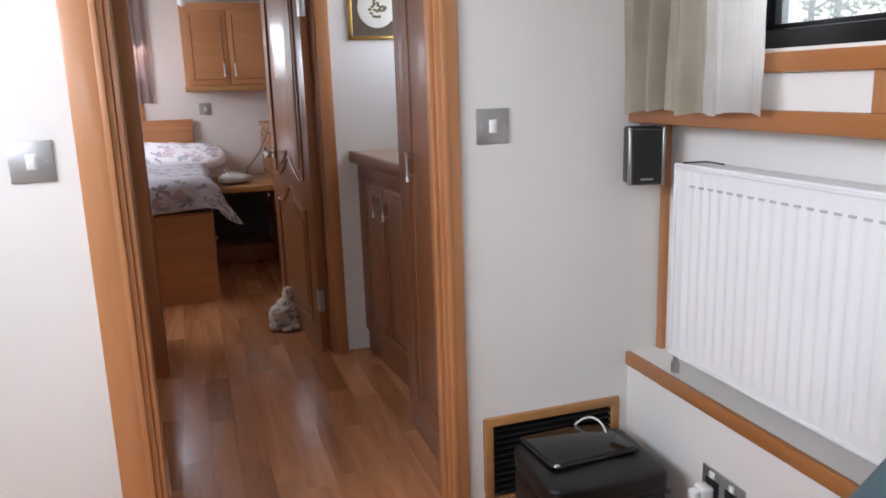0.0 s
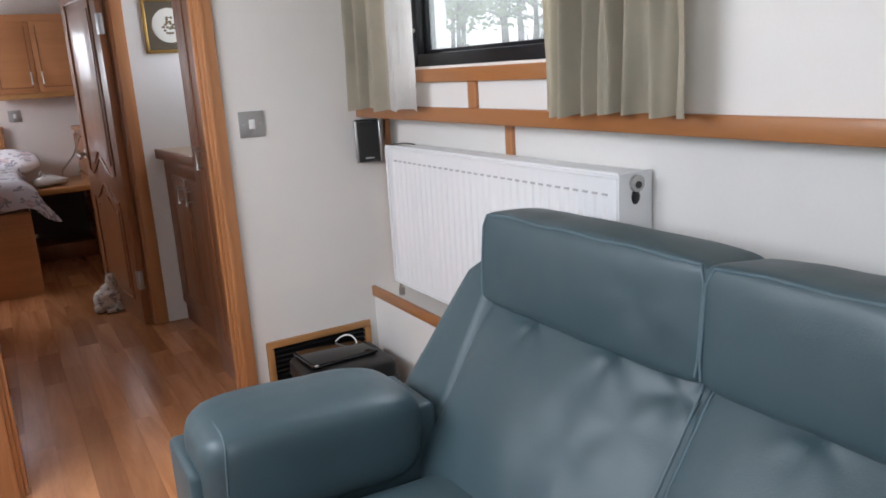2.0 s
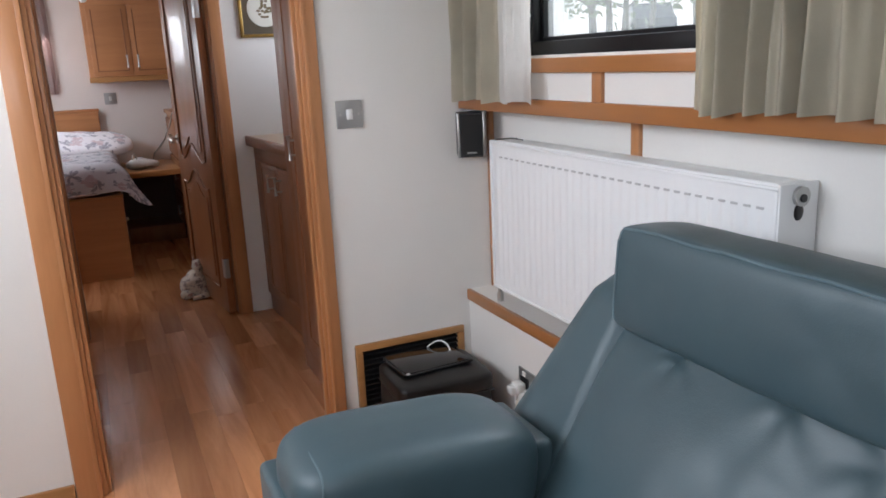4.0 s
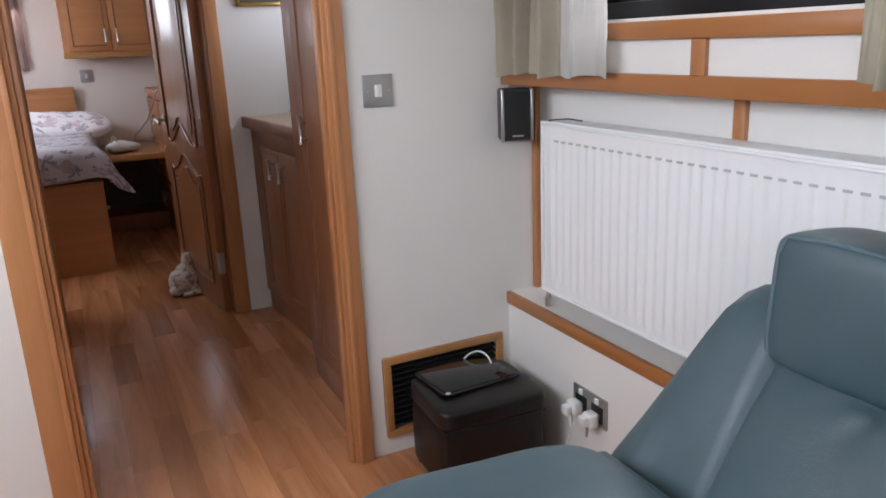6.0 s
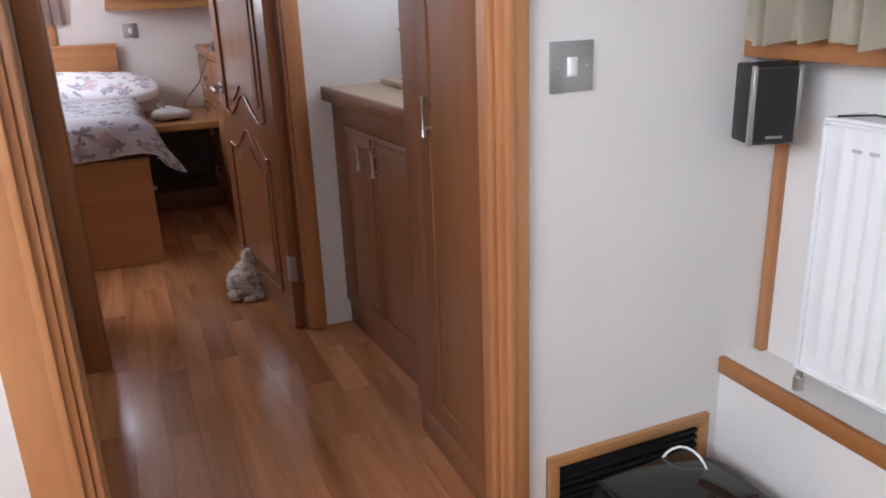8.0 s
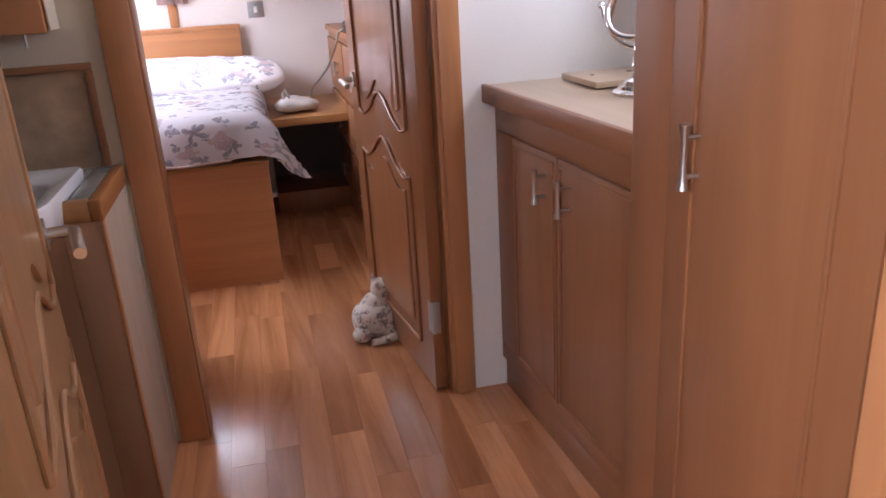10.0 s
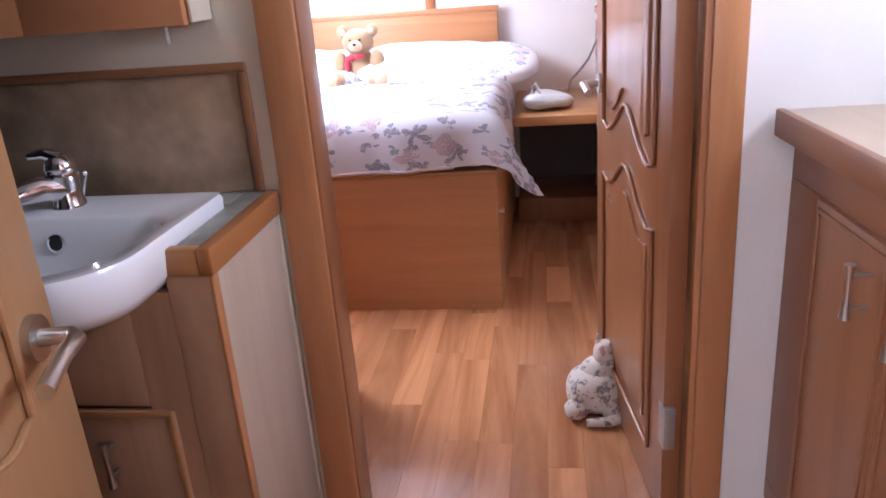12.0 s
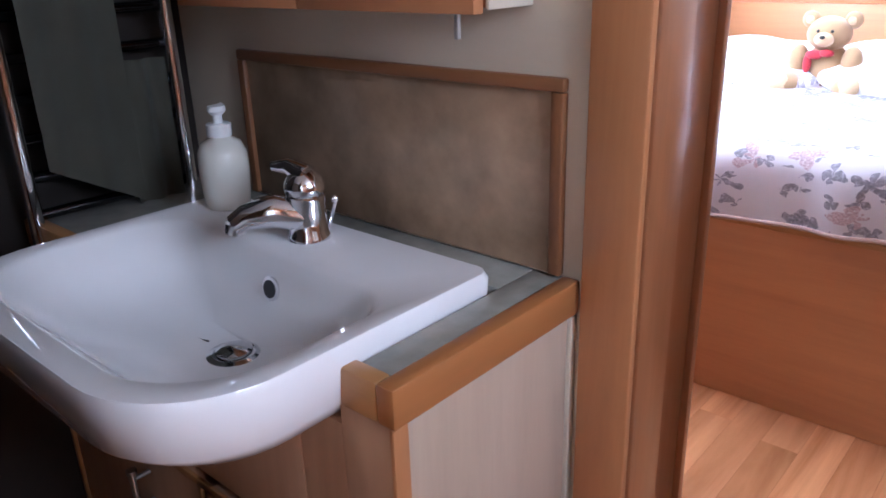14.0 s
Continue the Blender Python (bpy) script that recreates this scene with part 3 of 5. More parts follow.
def door_frame(name, yf, yb, x0, x1, wl, wr, label, lining):
    """Architraves on both faces and a lining with stops. x0, x1: the clear opening."""
    ob = thing(name, ((x0 + x1) / 2, yf, 0), label, "door frame", kind="structure")
    for side, (a, c) in (("l", (x0 - wl, x0 - (0.012 if yf < 1 else 0.005))), ("r", (x1 + 0.012, x1 + wr))):
        for k, (ya, yc) in enumerate(((yf - 0.016, yf - 0.001), (yb + 0.001, yb + 0.016))):
            ar = part("architrave", box(a, c, ya, yc, 0, DH + 0.05, 0.004), OAK, ob)
            inner = (c - 0.014, c - 0.001) if side == "l" else (a + 0.001, a + 0.014)
            if yf < 1:
                part("bead", box(*inner, ya - 0.003 if k == 0 else yc, ya if k == 0 else yc + 0.003, 0, DH + 0.05, 0.0015), OAK, ar)
    for ya, yc in ((yf - 0.016, yf - 0.001), (yb + 0.001, yb + 0.016)):
        part("head_architrave", box(x0 - wl, x1 + wr, ya, yc, DH + 0.05, DH + 0.11, 0.004), OAK_X, ob)
    part("jamb", box(x0 - 0.026, x0, yf - 0.006, yb + 0.006, 0, DH, 0.003), lining, ob)
    part("jamb", box(x1, x1 + 0.026, yf - 0.006, yb + 0.006, 0, DH, 0.003), OAK, ob)
    part("head", box(x0 - 0.026, x1 + 0.026, yf - 0.006, yb + 0.006, DH, DH + 0.03, 0.003), OAK_X, ob)
    if yf < 1:
        part("stop", box(x0, x0 + 0.012, yf + 0.004, yf + 0.03, 0, DH, 0.002), OAK, ob)
        part("stop", box(x1 - 0.012, x1, yf + 0.004, yf + 0.03, 0, DH, 0.002), OAK, ob)
    return ob


door_frame("door_frame_1", 0.0, 0.07, -0.205, 0.512, 0.085, 0.056, "oak door lining with moulded architraves", OAK)

# partition between washroom and bedroom
PB = 1.567
pb = bmesh.new()
box(0.50, 1.165, PB, PB + 0.075, 0, CEILING, bm=pb)
box(-0.275, 0.50, PB, PB + 0.075, DH + 0.03, CEILING, bm=pb)
structure("wall_washroom_left", box(LEFT, -0.275, PB, PB + 0.075, 0, CEILING), BEIGE, "beige washroom partition behind the basin")
structure("wall_washroom", pb, WALL, "cream partition with a doorway to the bedroom")
door_frame("door_frame_2", PB, PB + 0.075, -0.245, 0.472, 0.08, 0.072, "oak bedroom door lining with moulded architraves", TEAK)

door_1 = panel_door("door_1", (-0.215, 0.115, 0), 12.0, 0.775, DH - 0.01, wood("pale_varnished_door", (0.34, 0.17, 0.07), (0.47, 0.26, 0.12), "z", 0.3, coat=0.3), "golden oak panelled door standing open", 0.862, False, (0.25, 1.55))
door_2 = panel_door("door_2", (0.446, PB + 0.022, 0), 7.5, 0.70, DH - 0.01, TEAK, "dark varnished panelled door propped open", 0.885, True, (0.25, 1.55))

structure("baseboard_1", box(LEFT, -0.292, -0.014, 0.0, 0.0, 0.06, 0.003), OAK_X, "low oak skirting under the partition")

# ---------------------------------------------------------------- window of the saloon
win = thing("window_1", (1.09, (W0 + W1) / 2, WZ0), "black framed boat window with trees outside", "window", kind="structure")
fr = bmesh.new()
for y0, y1, z0, z1 in ((W0, W1, WZ0, WZ0 + 0.038), (W0, W1, WZ1 - 0.038, WZ1), (W0, W0 + 0.035, WZ0, WZ1), (W1 - 0.035, W1, WZ0, WZ1)):
    box(1.072, 1.142, y0, y1, z0, z1, 0.004, bm=fr)
part("window_frame", fr, FRAMEM, win)
fi = bmesh.new()
for y0, y1, z0, z1 in ((W0 + 0.035, W1 - 0.035, WZ0 + 0.038, WZ0 + 0.05), (W0 + 0.035, W1 - 0.035, WZ1 - 0.05, WZ1 - 0.038), (W0 + 0.035, W0 + 0.05, WZ0 + 0.038, WZ1 - 0.038), (W1 - 0.05, W1 - 0.035, WZ0 + 0.038, WZ1 - 0.038)):
    box(1.097, 1.132, y0, y1, z0, z1, 0.003, bm=fi)
part("sash", fi, FRAMEM, win)
pane = part("pane", box(1.112, 1.116, W0 + 0.04, W1 - 0.04, WZ0 + 0.04, WZ1 - 0.04), GLASS, win)
pane.visible_shadow = False
part("catch", ball((1.068, W1 - 0.018, 1.36), (0.008, 0.007, 0.007), 12), WHITE, win, "small white window catch")

curtain("curtain", 1.003, -0.03, -0.36, 1.124, 1.86, CURTAIN, "olive beige pleated curtain drawn beside the window", 11.0, 0.036, LINING, -0.545, group="saloon curtains")
curtain("curtain", 0.992, -1.165, -1.60, 1.132, 1.86, CURTAIN, "olive beige pleated curtain drawn beside the window", 14.0, 0.044, group="saloon curtains")

# ---------------------------------------------------------------- saloon: things
switch("light_switch", 0.657, 0.0, 1.096, "satin metal light switch with a white rocker")
switch("light_switch", -0.378, 0.0, 1.072, "satin metal light switch with a white rocker")


def vent():
    ob = thing("floor_vent", (0.815, 0, 0.06), "black louvred vent in an oak frame on the partition", "vent")
    x0, x1, z0, z1 = 0.616, 1.026, 0.058, 0.319
    for a, c, e, f in ((x0, x1, z1 - 0.024, z1), (x0, x1, z0, z0 + 0.024), (x0, x0 + 0.024, z0 + 0.024, z1 - 0.024), (x1 - 0.024, x1, z0 + 0.024, z1 - 0.024)):
        part("frame_bar", box(a, c, -0.014, 0.0, e, f, 0.002), OAK_X, ob)
    part("backing", box(x0 + 0.01, x1 - 0.01, 0.05, 0.06, z0 + 0.01, z1 - 0.01), BLACK, ob)
    for k in range(11):
        z = z0 + 0.032 + k * 0.0185
        b = prism([(-0.006, z), (0.03, z + 0.014), (0.031, z + 0.018), (-0.006, z + 0.005)], "x", x0 + 0.024, x1 - 0.024)
        part("slat", b, BLACK, ob)


vent()


def radiator():
    x0, x1, y0, y1, z0, z1 = 1.056, 1.158, -1.338, -0.192, 0.505, 0.995
    ob = thing("radiator", (1.11, (y0 + y1) / 2, 0.44), "white double panel radiator above the ledge", "radiator")
    b = bmesh.new()
    pitch, n = 0.0333, 33
    prof = [(y0, 0.0), (y0 + 0.02, 0.0)]
    for k in range(n):
        c = y0 + 0.024 + k * pitch
        prof += [(c, 0.0), (c + 0.005, 0.0055), (c + 0.016, 0.0055), (c + 0.021, 0.0)]
    prof += [(y1, 0.0)]
    zs = [(z0, 0), (z0 + 0.03, 0), (z0 + 0.045, 1), (z1 - 0.06, 1), (z1 - 0.045, 0), (z1, 0)]
    rows = [[b.verts.new((x0 + 0.006 - (d * f if f else 0) - (0.0 if f else 0.002), yy, z)) for yy, d in prof] for z, f in zs]
    for r0, r1 in zip(rows, rows[1:]):
        for k in range(len(prof) - 1):
            b.faces.new((r0[k], r0[k + 1], r1[k + 1], r1[k]))
    part("front_panel", b, ENAMEL, ob, smooth=60)
    part("body", box(x0 + 0.007, x1, y0 + 0.004, y1 - 0.004, z0 + 0.006, z1 - 0.003, 0.003), ENAMEL, ob)
    for yy in (y0, y1):
        part("side_cover", box(x0 + 0.002, x1 + 0.002, yy - 0.004, yy + 0.004, z0 + 0.004, z1, 0.003), ENAMEL, ob)
    for a, c, e, f in ((y0, y1, z1 - 0.012, z1 - 0.004), (y0, y1, z0 + 0.002, z0 + 0.010), (y0, y0 + 0.009, z0 + 0.01, z1 - 0.012), (y1 - 0.009, y1, z0 + 0.01, z1 - 0.012)):
        part("rolled_edge", box(x0 - 0.001, x0 + 0.008, a, c, e, f, 0.003), ENAMEL, ob)
    part("wire_clip", tube([(x0 + 0.02, y1 - 0.01, z1 + 0.001), (x0 + 0.05, y1 - 0.06, z1 + 0.006), (x0 + 0.06, y1 - 0.11, z1 + 0.003)], 0.002, 6), BLACK, ob, "thin black wire")
    part("top_grille", box(x0 + 0.020, x1 - 0.012, y0 + 0.02, y1 - 0.02, z1 - 0.004, z1 - 0.001, 0.001), ENAMEL, ob, "white top grille")
    for k in range(32):
        yy = y0 + 0.042 + k * pitch
        part("slot", box(x0 + 0.0005, x0 + 0.006, yy - 0.009, yy + 0.009, z1 - 0.052, z1 - 0.047, 0.001), GREYP, ob)
    v = part("valve_ring", rod((1.108, y0 - 0.003, 0.970), (1.108, y0 - 0.013, 0.970), 0.019, seg=24), PLATE, ob, "round chrome air valve")
    part("valve_cap", rod((1.108, y0 - 0.0125, 0.967), (1.108, y0 - 0.016, 0.967), 0.008, seg=20), BLACK, v)
    part("valve_hole", ball((1.108, y0 - 0.004, 0.939), (0.013, 0.005, 0.017), 14), BLACK, ob)
    part("valve_stem", rod((1.088, y1 + 0.012, 0.446), (1.088, y1 + 0.012, 0.475), 0.011, seg=12), NICKEL, ob, "slim grey radiator valve")
    part("valve_body", rod((1.088, y1 + 0.012, 0.475), (1.088, y1 + 0.012, 0.545), 0.007, seg=12), NICKEL, ob)
    part("valve_nut", rod((1.088, y1 + 0.012, 0.496), (1.088, y1 + 0.012, 0.510), 0.010, seg=6), NICKEL, ob)
    for yy in (y0 + 0.04,):
        part("pipe", rod((1.095, yy, 0.446), (1.095, yy, z0 + 0.02), 0.009, seg=12), NICKEL, ob, "short grey pipe tail")
        part("pipe_collar", rod((1.095, yy, 0.462), (1.095, yy, 0.49), 0.013, seg=12), NICKEL, ob)


radiator()


def speaker():
    ob = thing("speaker", (1.05, -0.05, 0.935), "small black loudspeaker under the oak rail", "speaker", turn=14, local=False)
    ROOTS[ob.name] = Matrix.Identity(4)
    ob.matrix_basis = pose(1.060, -0.048, 0.930, 0, 0, -20)
    part("case", box(-0.043, 0.043, -0.042, 0.04, 0.0, 0.148, 0.006), BLACK, ob)
    part("grille", box(-0.038, 0.038, -0.052, -0.042, 0.004, 0.144, 0.005), fabric("black_grille_cloth", (0.012, 0.012, 0.012)), ob)
    for s in (-0.0425, 0.0425):
        part("edge_strip", box(s - 0.004, s + 0.004, -0.05, -0.036, 0.0, 0.148, 0.002), NICKEL, ob, "thin silver edge")
    part("badge", box(-0.016, 0.016, -0.0535, -0.0515, 0.014, 0.019), PLATE, ob)


speaker()


def double_socket():
    y0, y1, z0, z1 = -0.503, -0.354, 0.193, 0.279
    ob = thing("wall_socket", (1.058, -0.44, z0), "steel double socket on the ledge front with two white plugs", "socket")
    part("plate", box(1.052, 1.058, y0, y1, z0, z1, 0.002), PLATE, ob)
    for yy in (-0.393, -0.464):
        part("outlet", box(1.049, 1.053, yy - 0.024, yy + 0.024, z0 + 0.012, z0 + 0.06, 0.001), BLACK, ob)
        part("rocker", box(1.047, 1.052, yy - 0.008, yy + 0.008, z1 - 0.022, z1 - 0.006, 0.001), WHITE, ob)
    for k, yy in enumerate((-0.388, -0.462)):
        p = thing("mains_plug", (1.031, yy, z0), "white mains plug in the wall socket", "plug", "plugs")
        b = box(1.014, 1.049, yy - 0.021, yy + 0.021, z0 + 0.008 - k * 0.004, z0 + 0.048 - k * 0.004, 0.009, 3)
        part("body", b, WHITE, p)
        part("nose", box(0.996, 1.017, yy - 0.015, yy + 0.015, z0 + 0.012, z0 + 0.04, 0.006), WHITE, p)
        part("cord_grip", rod((1.023, yy, z0 + 0.008), (1.019, yy, z0 - 0.025), 0.006, 0.004, 10), PLATE if k else WHITE, p)
    c = thing("power_cord", (1.0, -0.43, 0.0), "thin cream power cord trailing to the floor", "cable")
    pts = [(1.021, -0.40, z0 - 0.01), (1.0, -0.395, 0.12), (1.016, -0.37, 0.05), (0.99, -0.33, 0.012), (0.93, -0.25, 0.008), (0.86, -0.27, 0.008)]
    part("wire", tube(pts, 0.0028, 6), PAPER, c)


double_socket()


def ottoman():
    ob = thing("footstool", (0.818, -0.208, 0.0), "black leather cube footstool beside the partition", "footstool", turn=-3, local=True)
    part("box", cushion((0, 0, 0.115), (0.155, 0.132, 0.105), 14, 0.004, 12, 0.0015), BLACKLEATHER, ob)
    part("lid", cushion((0, 0, 0.242), (0.158, 0.136, 0.03), 9, 0.006, 14, 0.002, 3), BLACKLEATHER, ob)
    part("seam", box(-0.1565, 0.1565, -0.1335, 0.1335, 0.213, 0.216, 0.001), BLACK, ob)
    for sx in (-0.13, 0.13):
        for sy in (-0.115, 0.115):
            part("foot", rod((sx, sy, 0.0), (sx, sy, 0.02), 0.014, seg=12), BLACK, ob)


ottoman()


def tablet():
    ob = thing("tablet_computer", (0.815, -0.158, 0.277), "black tablet in a glossy case on the footstool", "tablet", turn=4, local=True)
    part("case", box(-0.122, 0.122, -0.092, 0.092, 0.0, 0.009, 0.004), BLACK, ob)
    part("glass", box(-0.116, 0.116, -0.086, 0.086, 0.0095, 0.0115, 0.001), GLOSSBLACK, ob)
    part("bumper", tube([(-0.122, 0.05, 0.006), (-0.124, -0.088, 0.006), (-0.114, -0.094, 0.006), (0.12, -0.094, 0.006)], 0.0045, 8), GLOSSBLACK, ob, "glossy case edge")
    part("corner", ball((-0.112, -0.086, 0.006), (0.01, 0.009, 0.007), 12), CHROME, ob)
    cb = thing("charging_cable", (0.9, -0.12, 0.28), "white charging cable curled over the tablet", "cable")
    pts = [(0.872 + 0.042 * math.cos(a), -0.115 + 0.05 * math.sin(a), 0.296 + 0.01 * math.sin(a * 2)) for a in (2.0 - 0.32 * k for k in range(9))]
    part("wire", tube(pts, 0.0028, 6), WHITE, cb)


tablet()


# the sofa stands with its back to the ledge
def piping(c_s, p, m, ys=(1, -1), low=-0.9, grow=1.012):
    """A line along the front upper rim of a cushion, down both front edges."""
    way = [(-1, ys[0], low + (1 - low) * k / 6) for k in range(7)] + [(-1, ys[0] + (ys[1] - ys[0]) * k / 16, 1) for k in range(1, 16)] + [(-1, ys[1], 1 - (1 - low) * k / 6) for k in range(7)]
    pts = []
    for x, y, z in way:
        k = (abs(x) ** p + abs(y) ** p + abs(z) ** p) ** (1 / p)
        wave = 0.0016 * math.sin(y * 11 + z * 7)
        pts.append(m @ Vector((x / k * c_s[0] * grow, y / k * c_s[1] * grow, z / k * c_s[2] * grow + wave)))
    return pts


def sofa():
    ob = thing("sofa", (0.62, -2.2, 0.0), "blue grey leather sofa with a rolled arm and separate headrests", "sofa")
    y_end = -3.25
    part("base", box(0.14, 0.98, y_end, -1.24, 0.06, 0.25, 0.03, 3), BLUE, ob)
    # outer back shell, sweeping down and out beyond the arm at its end
    b = bmesh.new()
    rings = []
    for y, zt, xf in ((-0.925, 0.38, 0.70), (-0.935, 0.43, 0.70), (-0.985, 0.51, 0.70), (-1.04, 0.60, 0.715), (-1.08, 0.69, 0.75), (-1.105, 0.76, 0.785), (-1.125, 0.805, 0.805), (-1.155, 0.825, 0.812), (-1.235, 0.83, 0.815), (-1.275, 0.83, 0.90), (-1.4, 0.83, 0.92), (-2.2, 0.83, 0.92), (y_end, 0.83, 0.92)):
        prof = ((0.985, 0.07), (xf - 0.20, 0.07), (xf - 0.205, zt * 0.55), (xf - 0.085, zt * 0.82), (xf - 0.01, zt - 0.02), (min(xf + 0.035, 0.935), zt), (0.955, zt - 0.015), (0.985, zt - 0.12))
        rings.append([b.verts.new((x, y, z)) for x, z in prof])
    n = 8
    for r0, r1 in zip(rings, rings[1:]):
        for k in range(n):
            b.faces.new((r0[k], r0[(k + 1) % n], r1[(k + 1) % n], r1[k]))
    b.faces.new(rings[0])
    b.faces.new(rings[-1][::-1])
    bmesh.ops.subdivide_edges(b, edges=b.edges[:], cuts=2, smooth=0.7, use_grid_fill=True)
    part("back_shell", b, BLUE, ob, smooth=75)
    # the arm: a slim block with a thick rolled pad over it
    part("side_panel", cushion((0.62, -1.12, 0.27), (0.15, 0.13, 0.21), 6, 0.0, 12, 0.002), BLUE, ob)
    part("arm_block", box(0.10, 0.62, -1.245, -1.045, 0.06, 0.548, 0.014, 3), BLUE, ob)
    pad_s, pad_m = (0.226, 0.128, 0.098), pose(0.348, -1.178, 0.522, 0, 3.2, -1.5)
    arm = part("arm_pad", cushion((0, 0, 0), pad_s, 4.6, 0.006, 30, 0.004, 1.0, pad_m), BLUE, ob)
    k = 4.6
    loop = []
    for j in range(25):
        a = 2 * math.pi * (j / 24) * 0.62 + math.pi * 0.94
        y, z = -math.cos(a), -math.sin(a)
        e = 2 / 5.5
        y, z = math.copysign(abs(y) ** e, y), math.copysign(abs(z) ** e, z)
        d = (0.93 ** k + abs(y) ** k + abs(z) ** k) ** (1 / k)
        loop.append(pad_m @ Vector((-0.93 / d * pad_s[0] * 1.012, y / d * pad_s[1] * 1.012, z / d * pad_s[2] * 1.012)))
    part("seam", tube(loop, 0.0022, 8), SEAM, arm, "paler stitched seam")
    # seats, backs and headrests, three of each
    ys = (-1.245, -1.836, -2.47, -3.2)
    for k in range(3):
        ya, yb = ys[k], ys[k + 1]
        c, h = (ya + yb) / 2, (ya - yb) / 2
        off = 0.06 if k == 0 else 0.0
        part("seat_cushion", cushion((0, 0, 0), (0.31, h - 0.006 - off / 2, 0.108), 7, 0.012, 20, 0.004, k * 3.1, pose(0.375, c - off / 2, 0.345, 0, 2, 0)), BLUE, ob)
        bs_, bm_ = (0.080, h + 0.010, 0.246), pose(0.741, c, 0.558, 0, 34.5, 0)
        folds = ((0.40, 0.68, 0.011, 0.015), (-0.36, 0.68, 0.012, 0.016), (-0.84, 0.60, 0.009, 0.030), (-0.60, 0.25, 0.0032, 0.05), (-0.30, -0.10, 0.003, 0.07))
        bk = part("back_cushion", cushion((0, 0, 0), bs_, 9, 0.024, 64, 0.0045, k * 5.3 + 2, bm_, pinches=folds), BLUE, ob)
        hs_, hm_ = (0.076, h + 0.014, 0.099), pose(0.828, c, 0.842, 0, 5, 0)
        dents = ((-0.55, 0.1, 0.0025, 0.045), (-0.75, -0.6, 0.002, 0.04), (0.85, -0.2, 0.0015, 0.05))
        hr = part("headrest", cushion((0, 0, 0), hs_, 11, 0.010, 44, 0.003, k * 2.7 + 7, hm_, pinches=dents), BLUE, ob)
        part("seam", tube(piping(hs_, 11, hm_), 0.0026, 8), SEAM, hr, "paler stitched seam")
        part("seam", tube(piping((hs_[0] * 0.93, hs_[1], hs_[2] * 1.004), 11, hm_, low=-0.5), 0.0012, 6), SEAM, hr, "paler stitched seam")
        part("seam", tube(piping(bs_, 9, bm_, ys=(-0.985, -1.0), low=-0.8, grow=1.01)[8:], 0.0028, 8), SEAM, bk, "paler stitched seam")
        if k:
            part("seam", tube(piping(bs_, 9, bm_, low=-0.8, grow=1.02), 0.0022, 8), SEAM, bk, "paler stitched seam")
    part("arm_pad", cushion((0.365, y_end - 0.1, 0.525), (0.245, 0.12, 0.10), 5.5, 0.008, 12), BLUE, ob)


sofa()

# ---------------------------------------------------------------- washroom
def tall_cupboard():
    ob = thing("tall_cupboard", (0.85, 0.41, 0.0), "tall oak cupboard with a bow handle by the doorway", "cupboard")
    part("body", box(0.618, 1.16, 0.075, 0.700, 0.0, CEILING - 0.005, 0.003), UNIT, ob)
    part("plinth", box(0.606, 0.618, 0.09, 0.700, 0.0, 0.10, 0.002), UNIT, ob)
    part("stile", box(0.598, 0.618, 0.572, 0.700, 0.10, CEILING - 0.01, 0.003), UNIT, ob)
    part("stile", box(0.598, 0.618, 0.09, 0.155, 0.10, CEILING - 0.01, 0.003), UNIT, ob)
    d = cabinet_door("door", 0.590, 0.157, 0.570, 0.12, CEILING - 0.05, ob, UNIT, -1, 0.065)
    handle_bar(0.590, 0.49, 0.955, 0.092, 0.022, d)


tall_cupboard()


def counter_unit():
    ob = thing("low_cupboard", (0.85, 1.15, 0.0), "low oak cupboard with two doors under a worktop", "cupboard")
    part("body", box(0.652, 1.16, 0.704, PB - 0.002, 0.0, 0.876, 0.003), UNIT, ob)
    part("plinth", box(0.646, 0.653, 0.704, PB - 0.004, 0.0, 0.11, 0.002), UNIT, ob)
    part("rail", box(0.634, 0.654, 0.704, PB - 0.004, 0.80, 0.875, 0.003), UNIT_Y, ob)
    part("rail", box(0.634, 0.654, 0.704, PB - 0.004, 0.10, 0.15, 0.003), UNIT_Y, ob)
    part("stile", box(0.634, 0.654, 1.43, PB - 0.004, 0.15, 0.80, 0.003), UNIT, ob)
    part("stile", box(0.634, 0.654, 0.704, 0.765, 0.15, 0.80, 0.003), UNIT, ob)
    for ya, yb, hy in ((1.167, 1.428, 1.225), (0.768, 1.163, 1.10)):
        d = cabinet_door("door", 0.626, ya, yb, 0.155, 0.80, ob, UNIT, -1, 0.012)
        handle_bar(0.626, hy, 0.722, 0.085, 0.030, d)
    wt = thing("worktop", (0.87, 1.15, 0.876), "pale wood grain worktop with an oak front edge", "worktop")
    part("slab", box(0.612, 1.16, 0.704, PB - 0.002, 0.878, 0.922, 0.002), LAMW, wt)
    part("edge", box(0.597, 0.613, 0.704, PB - 0.002, 0.876, 0.925, 0.004), UNIT_Y, wt, "oak front edge")
    return ob, wt


for unit in counter_unit():
    unit.matrix_basis = Matrix.Translation((0.602, PB - 0.004, 0)) @ Matrix.Rotation(radians(3.9), 4, "Z") @ Matrix.Translation((-0.602, -PB, 0)) @ unit.matrix_basis


